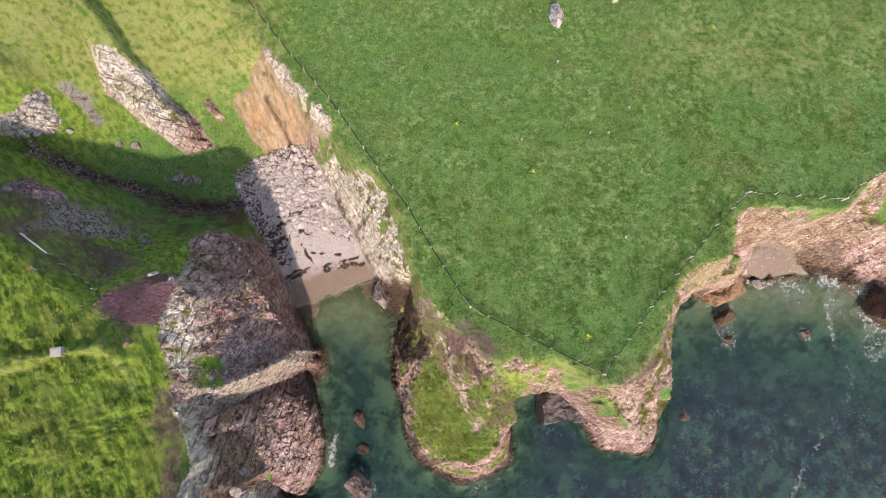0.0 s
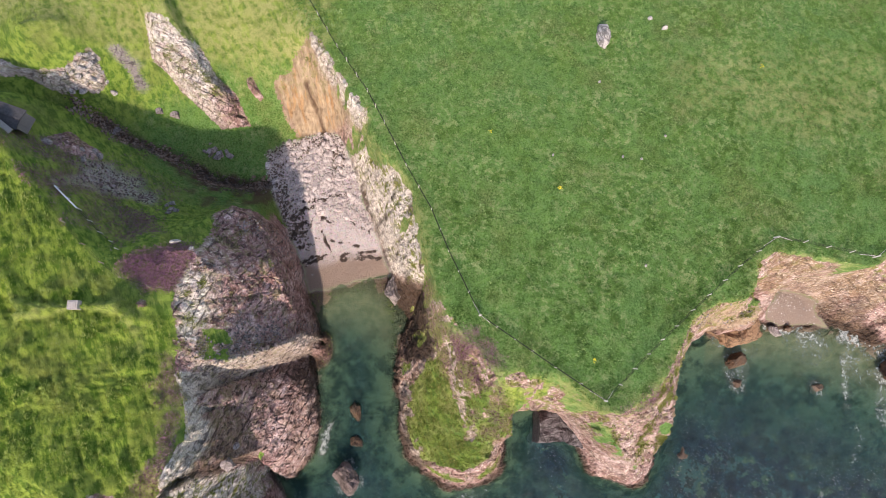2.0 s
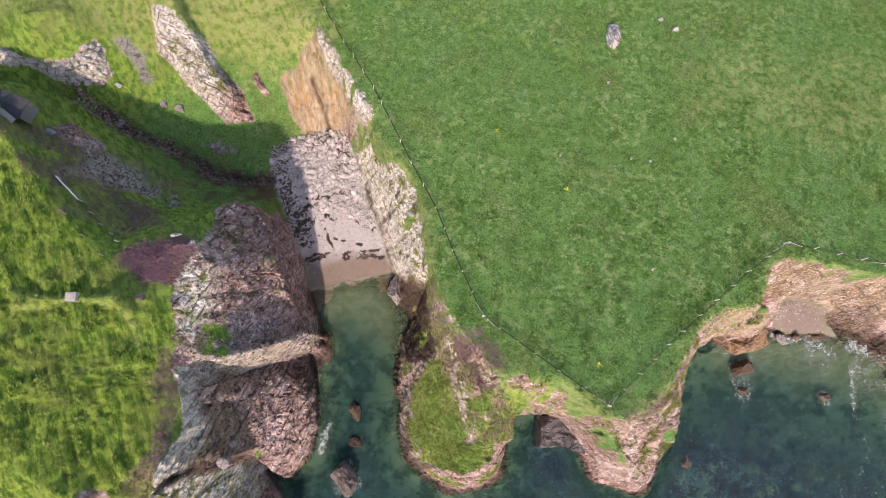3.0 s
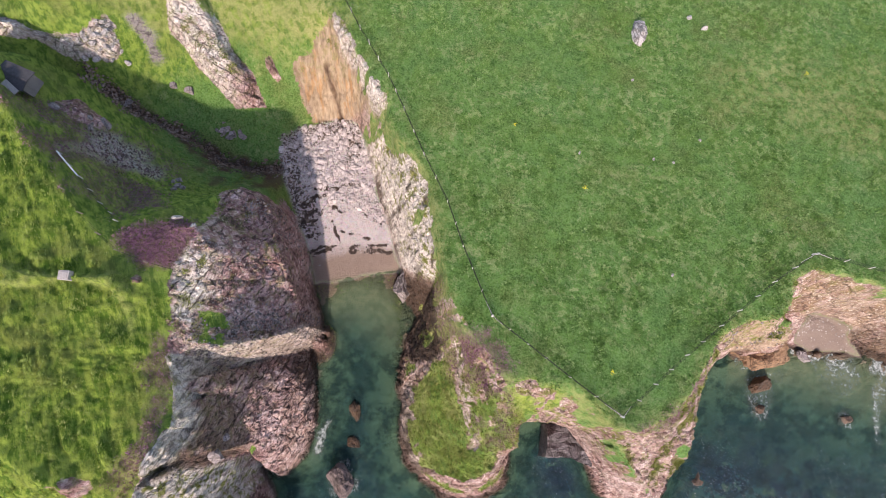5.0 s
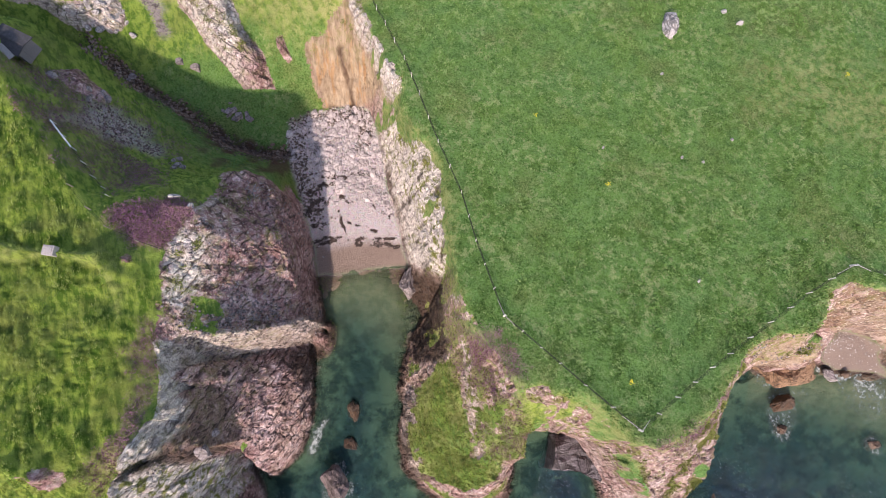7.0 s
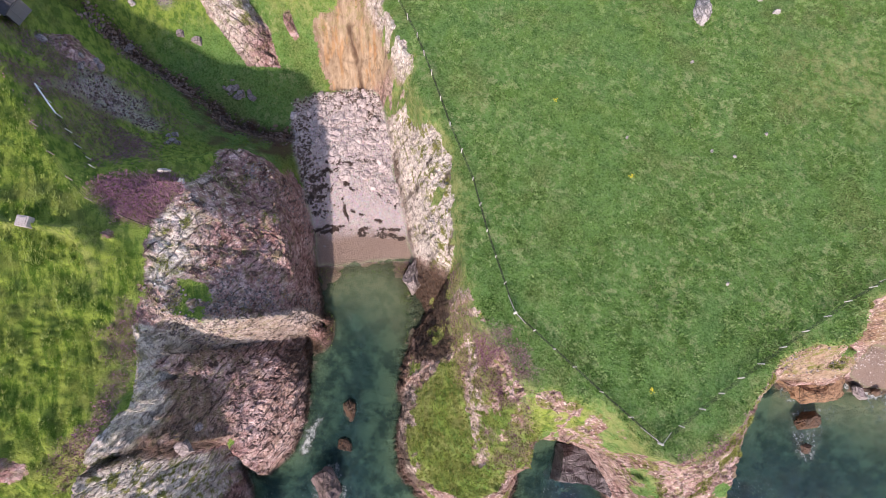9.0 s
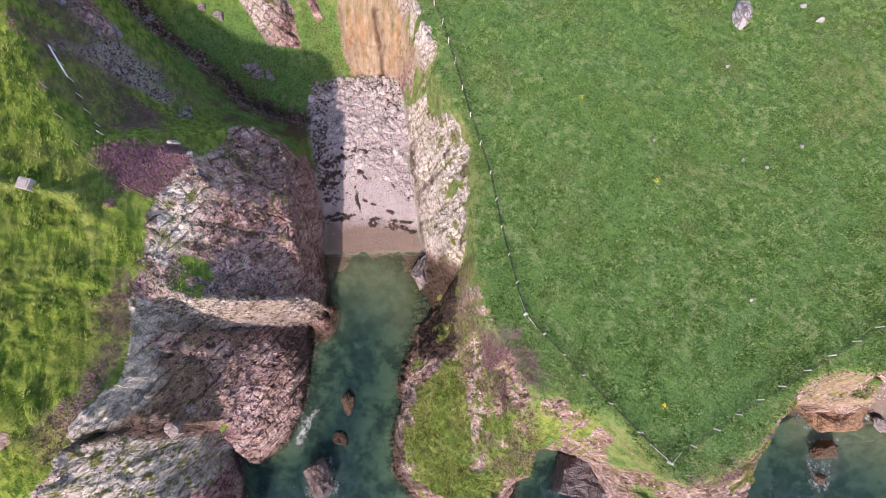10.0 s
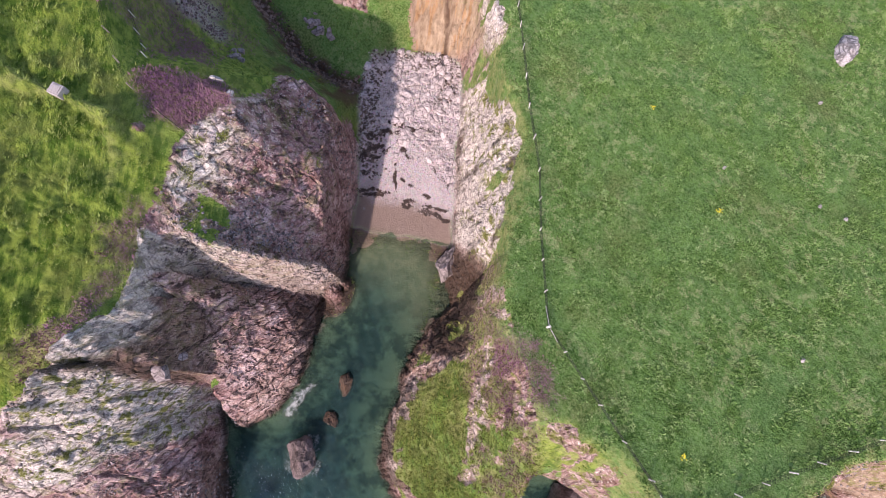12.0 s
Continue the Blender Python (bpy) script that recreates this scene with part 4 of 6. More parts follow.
ROCK = np.maximum(ROCK, LEDGE * smooth(-0.02, 0.12, fbm(GX * 0.7, GY * 0.7, 27, 3)))
ROCK = np.maximum(ROCK, BARE * smooth(-0.45, -0.25, fbm(GX * 0.6, GY * 0.6, 26, 4)))
ROCK = np.maximum(ROCK, smooth(0.7, 1.1, slope + SHIFT) * smooth(31, 33, GX) * smooth(0.2, -0.4, signed(MEADOW, GX, GY)))
ROCK = ROCK * (1 - 0.9 * smooth(20, 24, GX) * smooth(-0.35, 0.05, signed(MEADOW, GX, GY) + 0.5 * SHIFT))
FACE = zone("cove_face", 0.5, 1.5) * (1 - zone("green_ledge", 0.4, 1.0))
ROCK = np.maximum(ROCK, FACE * smooth(-0.26, -0.1, fbm(GX * 0.5, GY * 0.5, 30, 4) + 0.05))
BROW = smooth(-1.1, -0.4, signed(MEADOW, GX, GY) + 1.6 * SHIFT) * smooth(-15.0, -12.0, GY) * smooth(10.5, 8.5, GY) * smooth(-16.0, -13.0, GX) * smooth(8.0, 5.0, GX)
ROCK = ROCK * (1 - BROW)
TOPS = smooth(26.2, 27.6, GZ + 3 * SHIFT) * HEAD * smooth(-19.0, -21.0, GX)
ROCK = ROCK * (1 - 0.1 * TOPS)
BEACH = zone("beach", 0.4, 0.8)
BAY_BEACH = zone("bay_beach", 0.25, 0.5) * smooth(4.6, 3.0, GZ)
ROCK = np.maximum(ROCK, smooth(2.6, 1.6, GZ + 2 * SHIFT))
ROCK = ROCK * (1 - BEACH) * (1 - BAY_BEACH)
COVE = smooth(-0.5, 0.5, signed([(-18.5, -12.5), (-6.3, -8.0), (-5.6, -12.0), (-3.8, -18.5), (-4.6, -21.0), (-3.6, -27.0), (-13.0, -27.0), (-15.2, -21.0), (-17.5, -15.0)], GX, GY))
ROCK = ROCK * (1 - COVE * smooth(0.9, 0.3, GZ))
SUNKEN = smooth(0.15, -0.25, GZ)

GZ = GZ + ridge("turf_bank", 1.0, 0.7)
# bedding and joints of the bare rock
turned_x, turned_y = GX * 0.78 + GY * 0.62, -GX * 0.62 + GY * 0.78
big, big_joint = blocks(turned_x * 0.32 + SHIFT, turned_y * 0.62, 21)
mid, mid_joint = blocks(turned_x * 0.85 + SHIFT, turned_y * 1.5, 22)
small, small_joint = blocks(turned_x * 1.7, turned_y * 2.6 + SHIFT, 23)
rough = 0.85 * big + 0.38 * mid + 0.2 * small * (1 - 0.7 * MASSIF) - 0.5 * smooth(0.14, 0.0, big_joint) - 0.3 * smooth(0.12, 0.0, mid_joint) - 0.1 * smooth(0.2, 0.0, small_joint) + 0.5 * (0.25 - np.abs(fbm(GX * 0.7, GY * 0.8, 24, 4))) + 0.2 * fbm(GX * 2.1, GY * 2.1, 25, 2) * (1 - 0.7 * MASSIF)
GZ = GZ + ROCK * rough * (1 - 0.6 * SUNKEN) * (0.28 - 0.2 * MASSIF - 0.12 * OUTCROP)
# turf: hummocks, and the combed tussocks of the western top
hummock = 0.5 * fbm(GX * 0.35, GY * 0.35, 31, 4) + 0.55 * np.abs(fbm(GX * 0.9, GY * 0.9, 32, 3))
WEST = smooth(0.0, 2.0, signed([(-26.0, -19.5), (-32.0, -17.0), (-52.0, 0.5), (-90.0, 20.0), (-90.0, -72.0), (-23.0, -60.0), (-23.0, -38.0), (-24.0, -28.0)], GX, GY))
comb_x, comb_y = GX * 0.5 - GY * 0.87, GX * 0.87 + GY * 0.5
tussock = 1.5 * np.abs(fbm(comb_x * 0.4 + 0.6 * SHIFT, comb_y * 1.0, 33, 3)) + 0.3 * fbm(GX * 2.2, GY * 2.2, 34, 2)
TURF = (1 - ROCK) * (1 - BEACH) * (1 - SUNKEN)
GZ = GZ + TURF * (hummock * (0.7 + 2.0 * PROM) * (1 - WEST) + (1.7 * WEST + 0.7 * PROM) * tussock)
GZ = GZ + BEACH * 0.12 * fbm(GX * 1.6, GY * 1.6, 35, 3) + smooth(-0.4, -1.6, GZ) * 1.6 * fbm(GX * 0.4, GY * 0.4, 36, 4)

# Sunlit warmth put into the colour of the eastern rock.
sunward = smooth(0.0, 4.0, GX - (-13.0))
CHUTE_CRACK = [(-22.1, 17.0), (-21.2, 15.3), (-20.2, 13.3), (-19.4, 11.7)]
cleft = np.full(GX.shape, 9.0)
for (ax, ay), (bx, by) in zip(CHUTE_CRACK, CHUTE_CRACK[1:]):
    t = np.clip(((GX - ax) * (bx - ax) + (GY - ay) * (by - ay)) / ((bx - ax) ** 2 + (by - ay) ** 2), 0, 1)
    cleft = np.minimum(cleft, np.hypot(GX - ax - t * (bx - ax), GY - ay - t * (by - ay)))
CLEFT = smooth(0.55, 0.15, cleft + 1.4 * SHIFT)
GZ = GZ - 0.8 * CLEFT
MASKS = {
    "rock": np.maximum(ROCK, COVE * (1 - BEACH)),
    "rust": np.clip(0.5 * FACE + 0.95 * zone("chute", 1.2, 3.0) + 0.35 * EAST * smooth(6, 0, GX) * ROCK + zone("south_face", 0.4, 0.5) * 0.7 + 0.9 * zone("red_gully", 0.8, 2.0) + zone("bay_bluff") + 0.75 * zone("spoil") + 0.3 * sunward * ROCK, 0, 1),
    # Pale rock, and painted light on the ribs, cove face, south face, buttress.
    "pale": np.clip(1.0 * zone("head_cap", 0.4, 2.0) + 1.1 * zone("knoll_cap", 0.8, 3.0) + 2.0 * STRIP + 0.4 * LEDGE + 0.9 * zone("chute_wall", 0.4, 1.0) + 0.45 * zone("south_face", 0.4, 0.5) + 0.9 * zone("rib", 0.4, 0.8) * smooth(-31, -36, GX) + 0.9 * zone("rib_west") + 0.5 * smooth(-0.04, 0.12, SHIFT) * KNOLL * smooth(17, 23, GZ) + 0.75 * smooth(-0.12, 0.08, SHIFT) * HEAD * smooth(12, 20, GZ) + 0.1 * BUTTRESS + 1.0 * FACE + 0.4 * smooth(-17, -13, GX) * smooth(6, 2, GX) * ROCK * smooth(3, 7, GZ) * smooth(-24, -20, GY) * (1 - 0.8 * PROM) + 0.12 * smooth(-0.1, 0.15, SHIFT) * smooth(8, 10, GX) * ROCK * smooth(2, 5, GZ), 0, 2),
    "moss": np.clip(0.9 * zone("head_cap", 0.8, 4.0) + FACE * smooth(-2.2, -0.8, signed(MEADOW, GX, GY) + 2 * SHIFT) + 0.8 * FACE * smooth(-0.08, 0.08, fbm(GX * 0.5, GY * 0.5, 39, 3)) + (1 - 0.5 * FACE) * smooth(7, 14, GZ) * (0.35 + smooth(-14, -8, GX)) * (1 - 0.8 * zone("bay_bluff")) * (1 - 0.6 * zone("spur_rock")), 0, 1),
    "flecked": np.clip(0.6 * FACE + 0.4 * BARE + 0.4 + 0.6 * smooth(-16, -10, GX) + 0.5 * KNOLL * smooth(16, 22, GZ), 0, 1) * smooth(0.8, 2.5, GZ) * (1 - 0.15 * zone("bay_bluff")),
    # Besides weed: painted shade in crevices, the gully, the hole and under the overhang.
    "weed_shade": np.clip(np.maximum(smooth(1.6, 0.3, GZ + 2.0 * SHIFT) + 0.7 * zone("dark_buttress", 0.8, 2.0) + 0.8 * FACE * smooth(0.1, 0.2, fbm(GX * 0.8, GY * 0.5, 38, 4)) + 0.8 * line_near("foot_cove", 0.9) * smooth(-0.06, 0.08, fbm(GX * 0.9, GY * 0.9, 37, 3)) + 0.3 * zone("red_gully", 0.6, 2.0) + 0.85 * line_near("head_north", 0.8) * HEAD + 0.5 * zone("bay_dark", 0.5, 2.0), np.maximum(HOLE, np.maximum(0.95 * zone("dark_hollow", 0.6, 2.5) * smooth(15, 11, GZ), 0.85 * PROM * smooth(9.0, 5.0, GZ) * smooth(-0.2, 0.05, SHIFT) * smooth(7, 2, GX)))), 0, 1) * (1 - BEACH),
    "heather": np.clip(0.35 * zone("brown_slope", 1.0, 5.0) + 0.45 * zone("heath_edge", 0.8, 4.0) + zone("heather_knoll", 0.8, 2.0) + 0.95 * zone("heather_prom", 1.4, 4.0) + 0.5 * PROM * smooth(11, 14, GZ) * smooth(-0.16, 0.06, SHIFT) * (1 - zone("moss_arch")) + 0.45 * zone("scree_south", 3.0, 7.0) + 0.5 * zone("heather_spur", 1.0, 3.0), 0, 1),
    "dry": np.clip(0.6 * PROM * smooth(-0.12, 0.08, fbm(GX * 0.35, GY * 0.35, 29, 4)) + 0.5 * zone("dry_north", 3.0, 8.0) + smooth(1.2, -0.4, signed(MEADOW, GX, GY) + 3 * SHIFT) * smooth(-6.0, -1.5, signed(MEADOW, GX, GY) + 8 * SHIFT) * smooth(-30, -26, GX) * 0.55 + 0.85 * smooth(-4, 3, signed([(-60.0, 40.0), (-24.0, 40.0), (-20.0, 19.0), (-34.0, 17.0), (-60.0, 12.0)], GX, GY) + 9 * SHIFT) + 0.6 * zone("heath_edge", 0.8, 3.0) + 0.45 * zone("turf_bank", 0.4, 1.0), 0, 1),
    # Lower valley turf kept darker: the hill's shade is put into its colour.
    "lush": np.clip(WEST + 0.5 * PROM + smooth(-12, -26, GX) * 0.8 * (1 - VALLEY * smooth(17, 11, GZ + 4 * SHIFT)) + zone("moss_arch"), 0, 1),
    "earth": np.clip(0.8 * zone("stream_mouth", 0.6, 4.0) * smooth(-0.12, 0.08, fbm(GX * 0.6, GY * 0.6, 42, 3)) + (np.maximum(line_near("stream", 0.8), zone("stream_bed", 0.4, 3.5) * smooth(-0.02, 0.12, fbm(GX * 0.7, GY * 0.7, 41, 3)))) * (GX > -48) * (GX < -20) + CLEFT, 0, 1),
    "shingle": np.clip(BEACH + BAY_BEACH + 0.7 * zone("scree_north", 0.3, 2.2) + 0.6 * zone("scree_south", 0.8, 4.0), 0, 1),
    "damp": np.clip(smooth(1.5, 0.75, GZ + 0.8 * SHIFT) * BEACH + 1.0 * smooth(-1.0, 0.0, signed(OUTLINES["bay_beach"], GX, GY) + 1.2 * SHIFT) + 0.5 * zone("scree_north", 1.0, 2.0), 0, 1),
    "jointed": np.clip(BUTTRESS + 0.7 * KNOLL + 0.45 * HEAD + 0.4 * OUTCROP, 0, 1) * (1 - 0.8 * STRIP),
    "slip": np.clip(zone("chute", 0.8, 2.0) * (1 - zone("chute_wall", 0.4, 1.0)) + 0.6 * zone("spoil") * smooth(-0.1, 0.1, SHIFT), 0, 1),
    "sunken": SUNKEN,
    "sand": smooth(-24.0, -13.0, GY) * (GX < 10) + 0.9 * smooth(-19.0, -11.0, GY) * (GX > 46),
}
OWNER = np.zeros((NY, NX), int)
ROCKS = [("rock_knoll", KNOLL), ("rock_buttress", BUTTRESS), ("rock_wall", STRIP), ("rock_headland", HEAD), ("rock_rib", zone("rib", 0.4, 0.8)), ("rock_outcrop", zone("rib_west", 0.4, 2.0)), ("cove_cliff", ROCK * (GX > -20) * (GX < 4) * (GY > -22) * (1 - BEACH)), ("promontory", PROM), ("sea_cliff", ROCK * (GX >= 4)), ("beach", BEACH)]
for number, (_, mask) in enumerate(ROCKS, 1):
    OWNER[(mask > 0.5) & (OWNER == 0) & (GZ > -0.6)] = number


# the grid drawn towards the steep faces and the bare rock, coarse to fine, so that its cells stay even in size
WEIGHT = np.clip(np.sqrt(1 + slope ** 2), 1, 8) * (1 + ROCK * (1 - SUNKEN) * (1 - BEACH) * (1 + 2.2 * MASSIF + 1.2 * OUTCROP))
for _ in range(6):
    e = np.pad(WEIGHT, 1, mode="edge")
    WEIGHT = (WEIGHT + e[:-2, 1:-1] + e[2:, 1:-1] + e[1:-1, :-2] + e[1:-1, 2:]) / 5


def evened(x, y, xs, ys, turns):
    pull_x, pull_y = (1 / np.diff(xs))[None] + np.zeros((len(ys), 1)), (1 / np.diff(ys))[:, None] + np.zeros((1, len(xs)))
    for _ in range(turns):
        w = blended(WEIGHT, corners_at(x, y, XS, YS))
        kx, ky = pull_x * (w[:, 1:] + w[:, :-1]), pull_y * (w[1:] + w[:-1])
        west, east, south, north = kx[1:-1, :-1], kx[1:-1, 1:], ky[:-1, 1:-1], ky[1:, 1:-1]
        total = west + east + south + north
        for grid in (x, y):
            drawn = (west * grid[1:-1, :-2] + east * grid[1:-1, 2:] + south * grid[:-2, 1:-1] + north * grid[2:, 1:-1]) / total
            grid[1:-1, 1:-1] = 0.4 * grid[1:-1, 1:-1] + 0.6 * drawn
    return x, y


keep_x, keep_y = np.unique(np.r_[np.arange(0, NX, 5), NX - 1]), np.unique(np.r_[np.arange(0, NY, 5), NY - 1])
cx, cy = np.meshgrid(XS[keep_x], YS[keep_y])
cx, cy = evened(cx, cy, XS[keep_x], YS[keep_y], 150)
upon = corners_at(GX, GY, XS[keep_x], YS[keep_y])
WX, WY = evened(blended(cx, upon), blended(cy, upon), XS, YS, 24)
WHERE = corners_at(WX, WY, XS, YS)
WZ = blended(GZ, WHERE)


def hash3(ix, iy, iz, seed):
    n = (ix.astype(np.int64) * 374761393 + iy.astype(np.int64) * 668265263 + iz.astype(np.int64) * 1440662683 + seed * 974634533) & 0x7FFFFFFF
    n = ((n ^ (n >> 13)) * 1274126177) & 0x7FFFFFFF
    return ((n ^ (n >> 16)) & 0xFFFF) / 65535.0


def noise3(x, y, z, seed):
    """Smooth noise in space, -0.5 to 0.5, one cell a unit."""
    base = [np.floor(v) for v in (x, y, z)]
    f = [v - b for v, b in zip((x, y, z), base)]
    f = [v * v * (3 - 2 * v) for v in f]
    total = 0.0
    for a, b, c in itertools.product((0, 1), repeat=3):
        weight = (f[0] if a else 1 - f[0]) * (f[1] if b else 1 - f[1]) * (f[2] if c else 1 - f[2])
        total = total + weight * hash3(base[0] + a, base[1] + b, base[2] + c, seed)
    return total - 0.5


def fbm3(x, y, z, seed, octaves):
    total, size, weight = 0.0, 1.0, 1.0
    for k in range(octaves):
        total = total + weight * noise3(x * size, y * size, z * size, seed + 13 * k)
        size, weight = size * 2.1, weight * 0.5
    return total


def chunks(x, y, z, strike, size, seed):
    """Broken rock in space: the random set of each chunk, -0.5 to 0.5 with a tilt, and how open the joint round it is, 0 to 1."""
    a = radians(strike)
    wander = fbm3(x * 0.5, y * 0.5, z * 0.5, seed, 3)
    p = ((math.cos(a) * x + math.sin(a) * y) / (1.7 * size) + 0.5 * wander, (-math.sin(a) * x + math.cos(a) * y) / size + 0.4 * wander, z / (1.25 * size) - 0.5 * wander)
    base = [np.floor(v) for v in p]
    first, second, height = np.full(x.shape, 9.0), np.full(x.shape, 9.0), np.zeros(x.shape)
    for step in itertools.product((-1, 0, 1), repeat=3):
        c = [b + k for b, k in zip(base, step)]
        off = [v - q - hash3(*c, seed + k) for k, (v, q) in enumerate(zip(p, c))]
        d = np.sqrt(off[0] ** 2 + off[1] ** 2 + off[2] ** 2)
        near = d < first
        second = np.where(near, first, np.minimum(second, d))
        lean = (hash3(*c, seed + 8) - 0.5) * off[0] + (hash3(*c, seed + 9) - 0.5) * off[1] + (hash3(*c, seed + 10) - 0.5) * off[2]
        height = np.where(near, hash3(*c, seed + 7) - 0.5 + 1.4 * lean, height)
        first = np.where(near, d, first)
    return height, smooth(0.16, 0.03, second - first)


def beds(x, y, z, strike, dip, thick, long, seed):
    """Rock in beds of that strike and dip, broken across: each block's own height, -0.5 to 0.5, and how open the joint is, 0 to 1."""
    a, d = radians(strike), radians(dip)
    wander = 0.55 * fbm3(x * 0.22, y * 0.22, z * 0.22, seed, 3)
    across = (-math.sin(a) * math.cos(d) * x + math.cos(a) * math.cos(d) * y + math.sin(d) * z) / thick + wander / thick * 1.6
    bed = np.floor(across)
    run = (math.cos(a) * x + math.sin(a) * y - 0.6 * z) / long + 9.7 * hash3(bed, bed * 0, bed * 0, seed + 1) + wander
    block = np.floor(run)
    rise = np.floor(z / (1.3 * long) + 5 * hash3(bed, block, bed * 0, seed + 4))
    height = hash3(bed, block, rise, seed + 2) - 0.5 + 0.5 * (across - bed - 0.5)
    line = np.floor(across + 0.5)
    wide = 0.04 + 0.13 * hash3(line, line * 0, np.floor(run * 0.5), seed + 3) ** 2
    gap = smooth(1.0, 0.3, np.abs(across - line) * thick / wide)
    cross = np.floor(run + 0.5)
    gap = np.maximum(gap, 0.7 * smooth(0.12, 0.03, np.abs(run - cross) * long) * (hash3(cross, bed, rise, seed + 5) > 0.4))
    return height, gap


# beds, joints and broken faces of the bare rock, worked in along its normals
JOINT = np.zeros_like(WX)
tall = blended(ROCK * (1 - BEACH) * (1 - SUNKEN) / (1 + 0.12 * np.maximum(slope - 1.5, 0)), WHERE)
bare = tall > 0.03
px, py, pz = WX[bare], WY[bare], WZ[bare]
move, joint = np.zeros(px.shape), np.zeros(px.shape)
share = np.zeros(px.shape)
for mask, turn, broad, lift, carve, sets in (
    (BUTTRESS, 71, 1.0, 0.18, 0.08, (71, 20, 1.5, 2.6, 0.06, 0.2, 201)),
    (KNOLL, -28, 1.1, 0.18, 0.06, (-24, 25, 1.6, 2.4, 0.1, 0.14, 203)),
    (np.maximum(HEAD, STRIP), 24, 1.2, 0.26, 0.07, (-55, 15, 2.2, 3.0, 0.12, 0.16, 206)),
    (OUTCROP, -44, 0.9, 0.26, 0.08, (-44, 40, 1.3, 2.0, 0.12, 0.14, 207)),
    (1 - np.clip(MASSIF + OUTCROP, 0, 1), 38, 1.2, 0.24, 0.08, (-58, 25, 2.0, 2.4, 0.16, 0.12, 210)),
):
    weight = blended(mask, WHERE)[bare]
    on = weight > 0.02
    strike, dip, thick, long, rise, slit, seed = sets
    for height, gap, up, down in (
        (*beds(px[on], py[on], pz[on], strike, dip, thick, long, seed), rise, slit),
        (*chunks(px[on], py[on], pz[on], turn, broad, seed + 20), lift, carve),
        (*chunks(px[on], py[on], pz[on], turn + 15, 0.5 * broad, seed + 40), 0.25 * lift, 0.4 * carve),
    ):
        move[on] += weight[on] * (up * height - down * gap)
        joint[on] = np.maximum(joint[on], weight[on] * gap * down / 0.2)
    share[on] += weight[on]
move /= np.maximum(share, 1.0)
move += 0.6 * (0.2 - np.abs(fbm3(px * 0.45, py * 0.45, pz * 0.45, 211, 4))) + 0.16 * fbm3(px * 2.0, py * 2.0, pz * 2.0, 212, 2)
du = np.stack([np.gradient(v, axis=1) for v in (WX, WY, WZ)], -1)
dv = np.stack([np.gradient(v, axis=0) for v in (WX, WY, WZ)], -1)
normal = np.cross(du, dv)
for _ in range(8):
    e = np.pad(normal, ((1, 1), (1, 1), (0, 0)), mode="edge")
    normal = normal + e[:-2, 1:-1] + e[2:, 1:-1] + e[1:-1, :-2] + e[1:-1, 2:]
normal /= np.linalg.norm(normal, axis=-1)[..., None] + 1e-9
for grid, k in ((WX, 0), (WY, 1), (WZ, 2)):
    grid[bare] += normal[..., k][bare] * move * tall[bare]
JOINT[bare] = joint
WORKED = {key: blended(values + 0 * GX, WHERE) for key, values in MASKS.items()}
WORKED["joint"] = JOINT
OWNER = OWNER[WHERE[1] + (WHERE[3] > 0.5), WHERE[0] + (WHERE[2] > 0.5)]


def sheet(name, faces, material=LAND):
    """One mesh of the land from the cells chosen."""
    j, i = np.nonzero(faces)
    corner = np.stack([j * NX + i, j * NX + i + 1, (j + 1) * NX + i + 1, (j + 1) * NX + i], 1)
    used, index = np.unique(corner, return_inverse=True)
    mesh = bpy.data.meshes.new(name)
    mesh.vertices.add(len(used)), mesh.loops.add(index.size), mesh.polygons.add(len(corner))
    mesh.vertices.foreach_set("co", np.stack([WX.ravel()[used], WY.ravel()[used], WZ.ravel()[used]], 1).ravel())
    mesh.loops.foreach_set("vertex_index", index.ravel().astype(np.int32))
    mesh.polygons.foreach_set("loop_start", np.arange(0, index.size, 4, dtype=np.int32))
    mesh.polygons.foreach_set("use_smooth", np.full(len(corner), name in ("ground", "beach")))
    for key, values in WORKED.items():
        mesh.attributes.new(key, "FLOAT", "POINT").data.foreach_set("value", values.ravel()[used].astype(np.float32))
    mesh.update(calc_edges=True)
    mesh.materials.append(material)
    return new(name, mesh)


cell = OWNER[:-1, :-1]
tagged(sheet("ground", cell == 0), "rough coastal pasture and sea bed, green turf with dry patches", "ground", kind="structure")
LABELS = {
    "rock_knoll": "weathered grey-pink rock knoll with cracked beds beside the cove",
    "rock_buttress": "striated purple-grey rock slab dipping into the sea",
    "rock_wall": "pale bare rock wall along the edge of the western turf",
    "rock_headland": "broken grey rock headland with patches of grass on top",
    "rock_rib": "pale rock rib rising from the grassy valley side",
    "rock_outcrop": "pale rock outcrop in the valley turf",
    "cove_cliff": "sunlit tan cliff with tufts of grass above the beach",
    "promontory": "grassy rock promontory with heather and a dark sea hollow",
    "sea_cliff": "reddish tan sea cliff below the fenced pasture",
    "beach": "pale shingle beach with damp brown sand at the waterline",
}
for number, (name, _) in enumerate(ROCKS, 1):
    if (cell == number).any():
        tagged(sheet(name, cell == number), LABELS[name], name.split("_")[-1], kind="structure")


def height_at(x, y):
    return blended(GZ, corners_at(np.asarray(x, float), np.asarray(y, float), XS, YS))


def quad_mesh(name, points, faces, material):
    mesh = bpy.data.meshes.new(name)
    mesh.from_pydata(points, [], faces)
    mesh.materials.append(material)
    return mesh


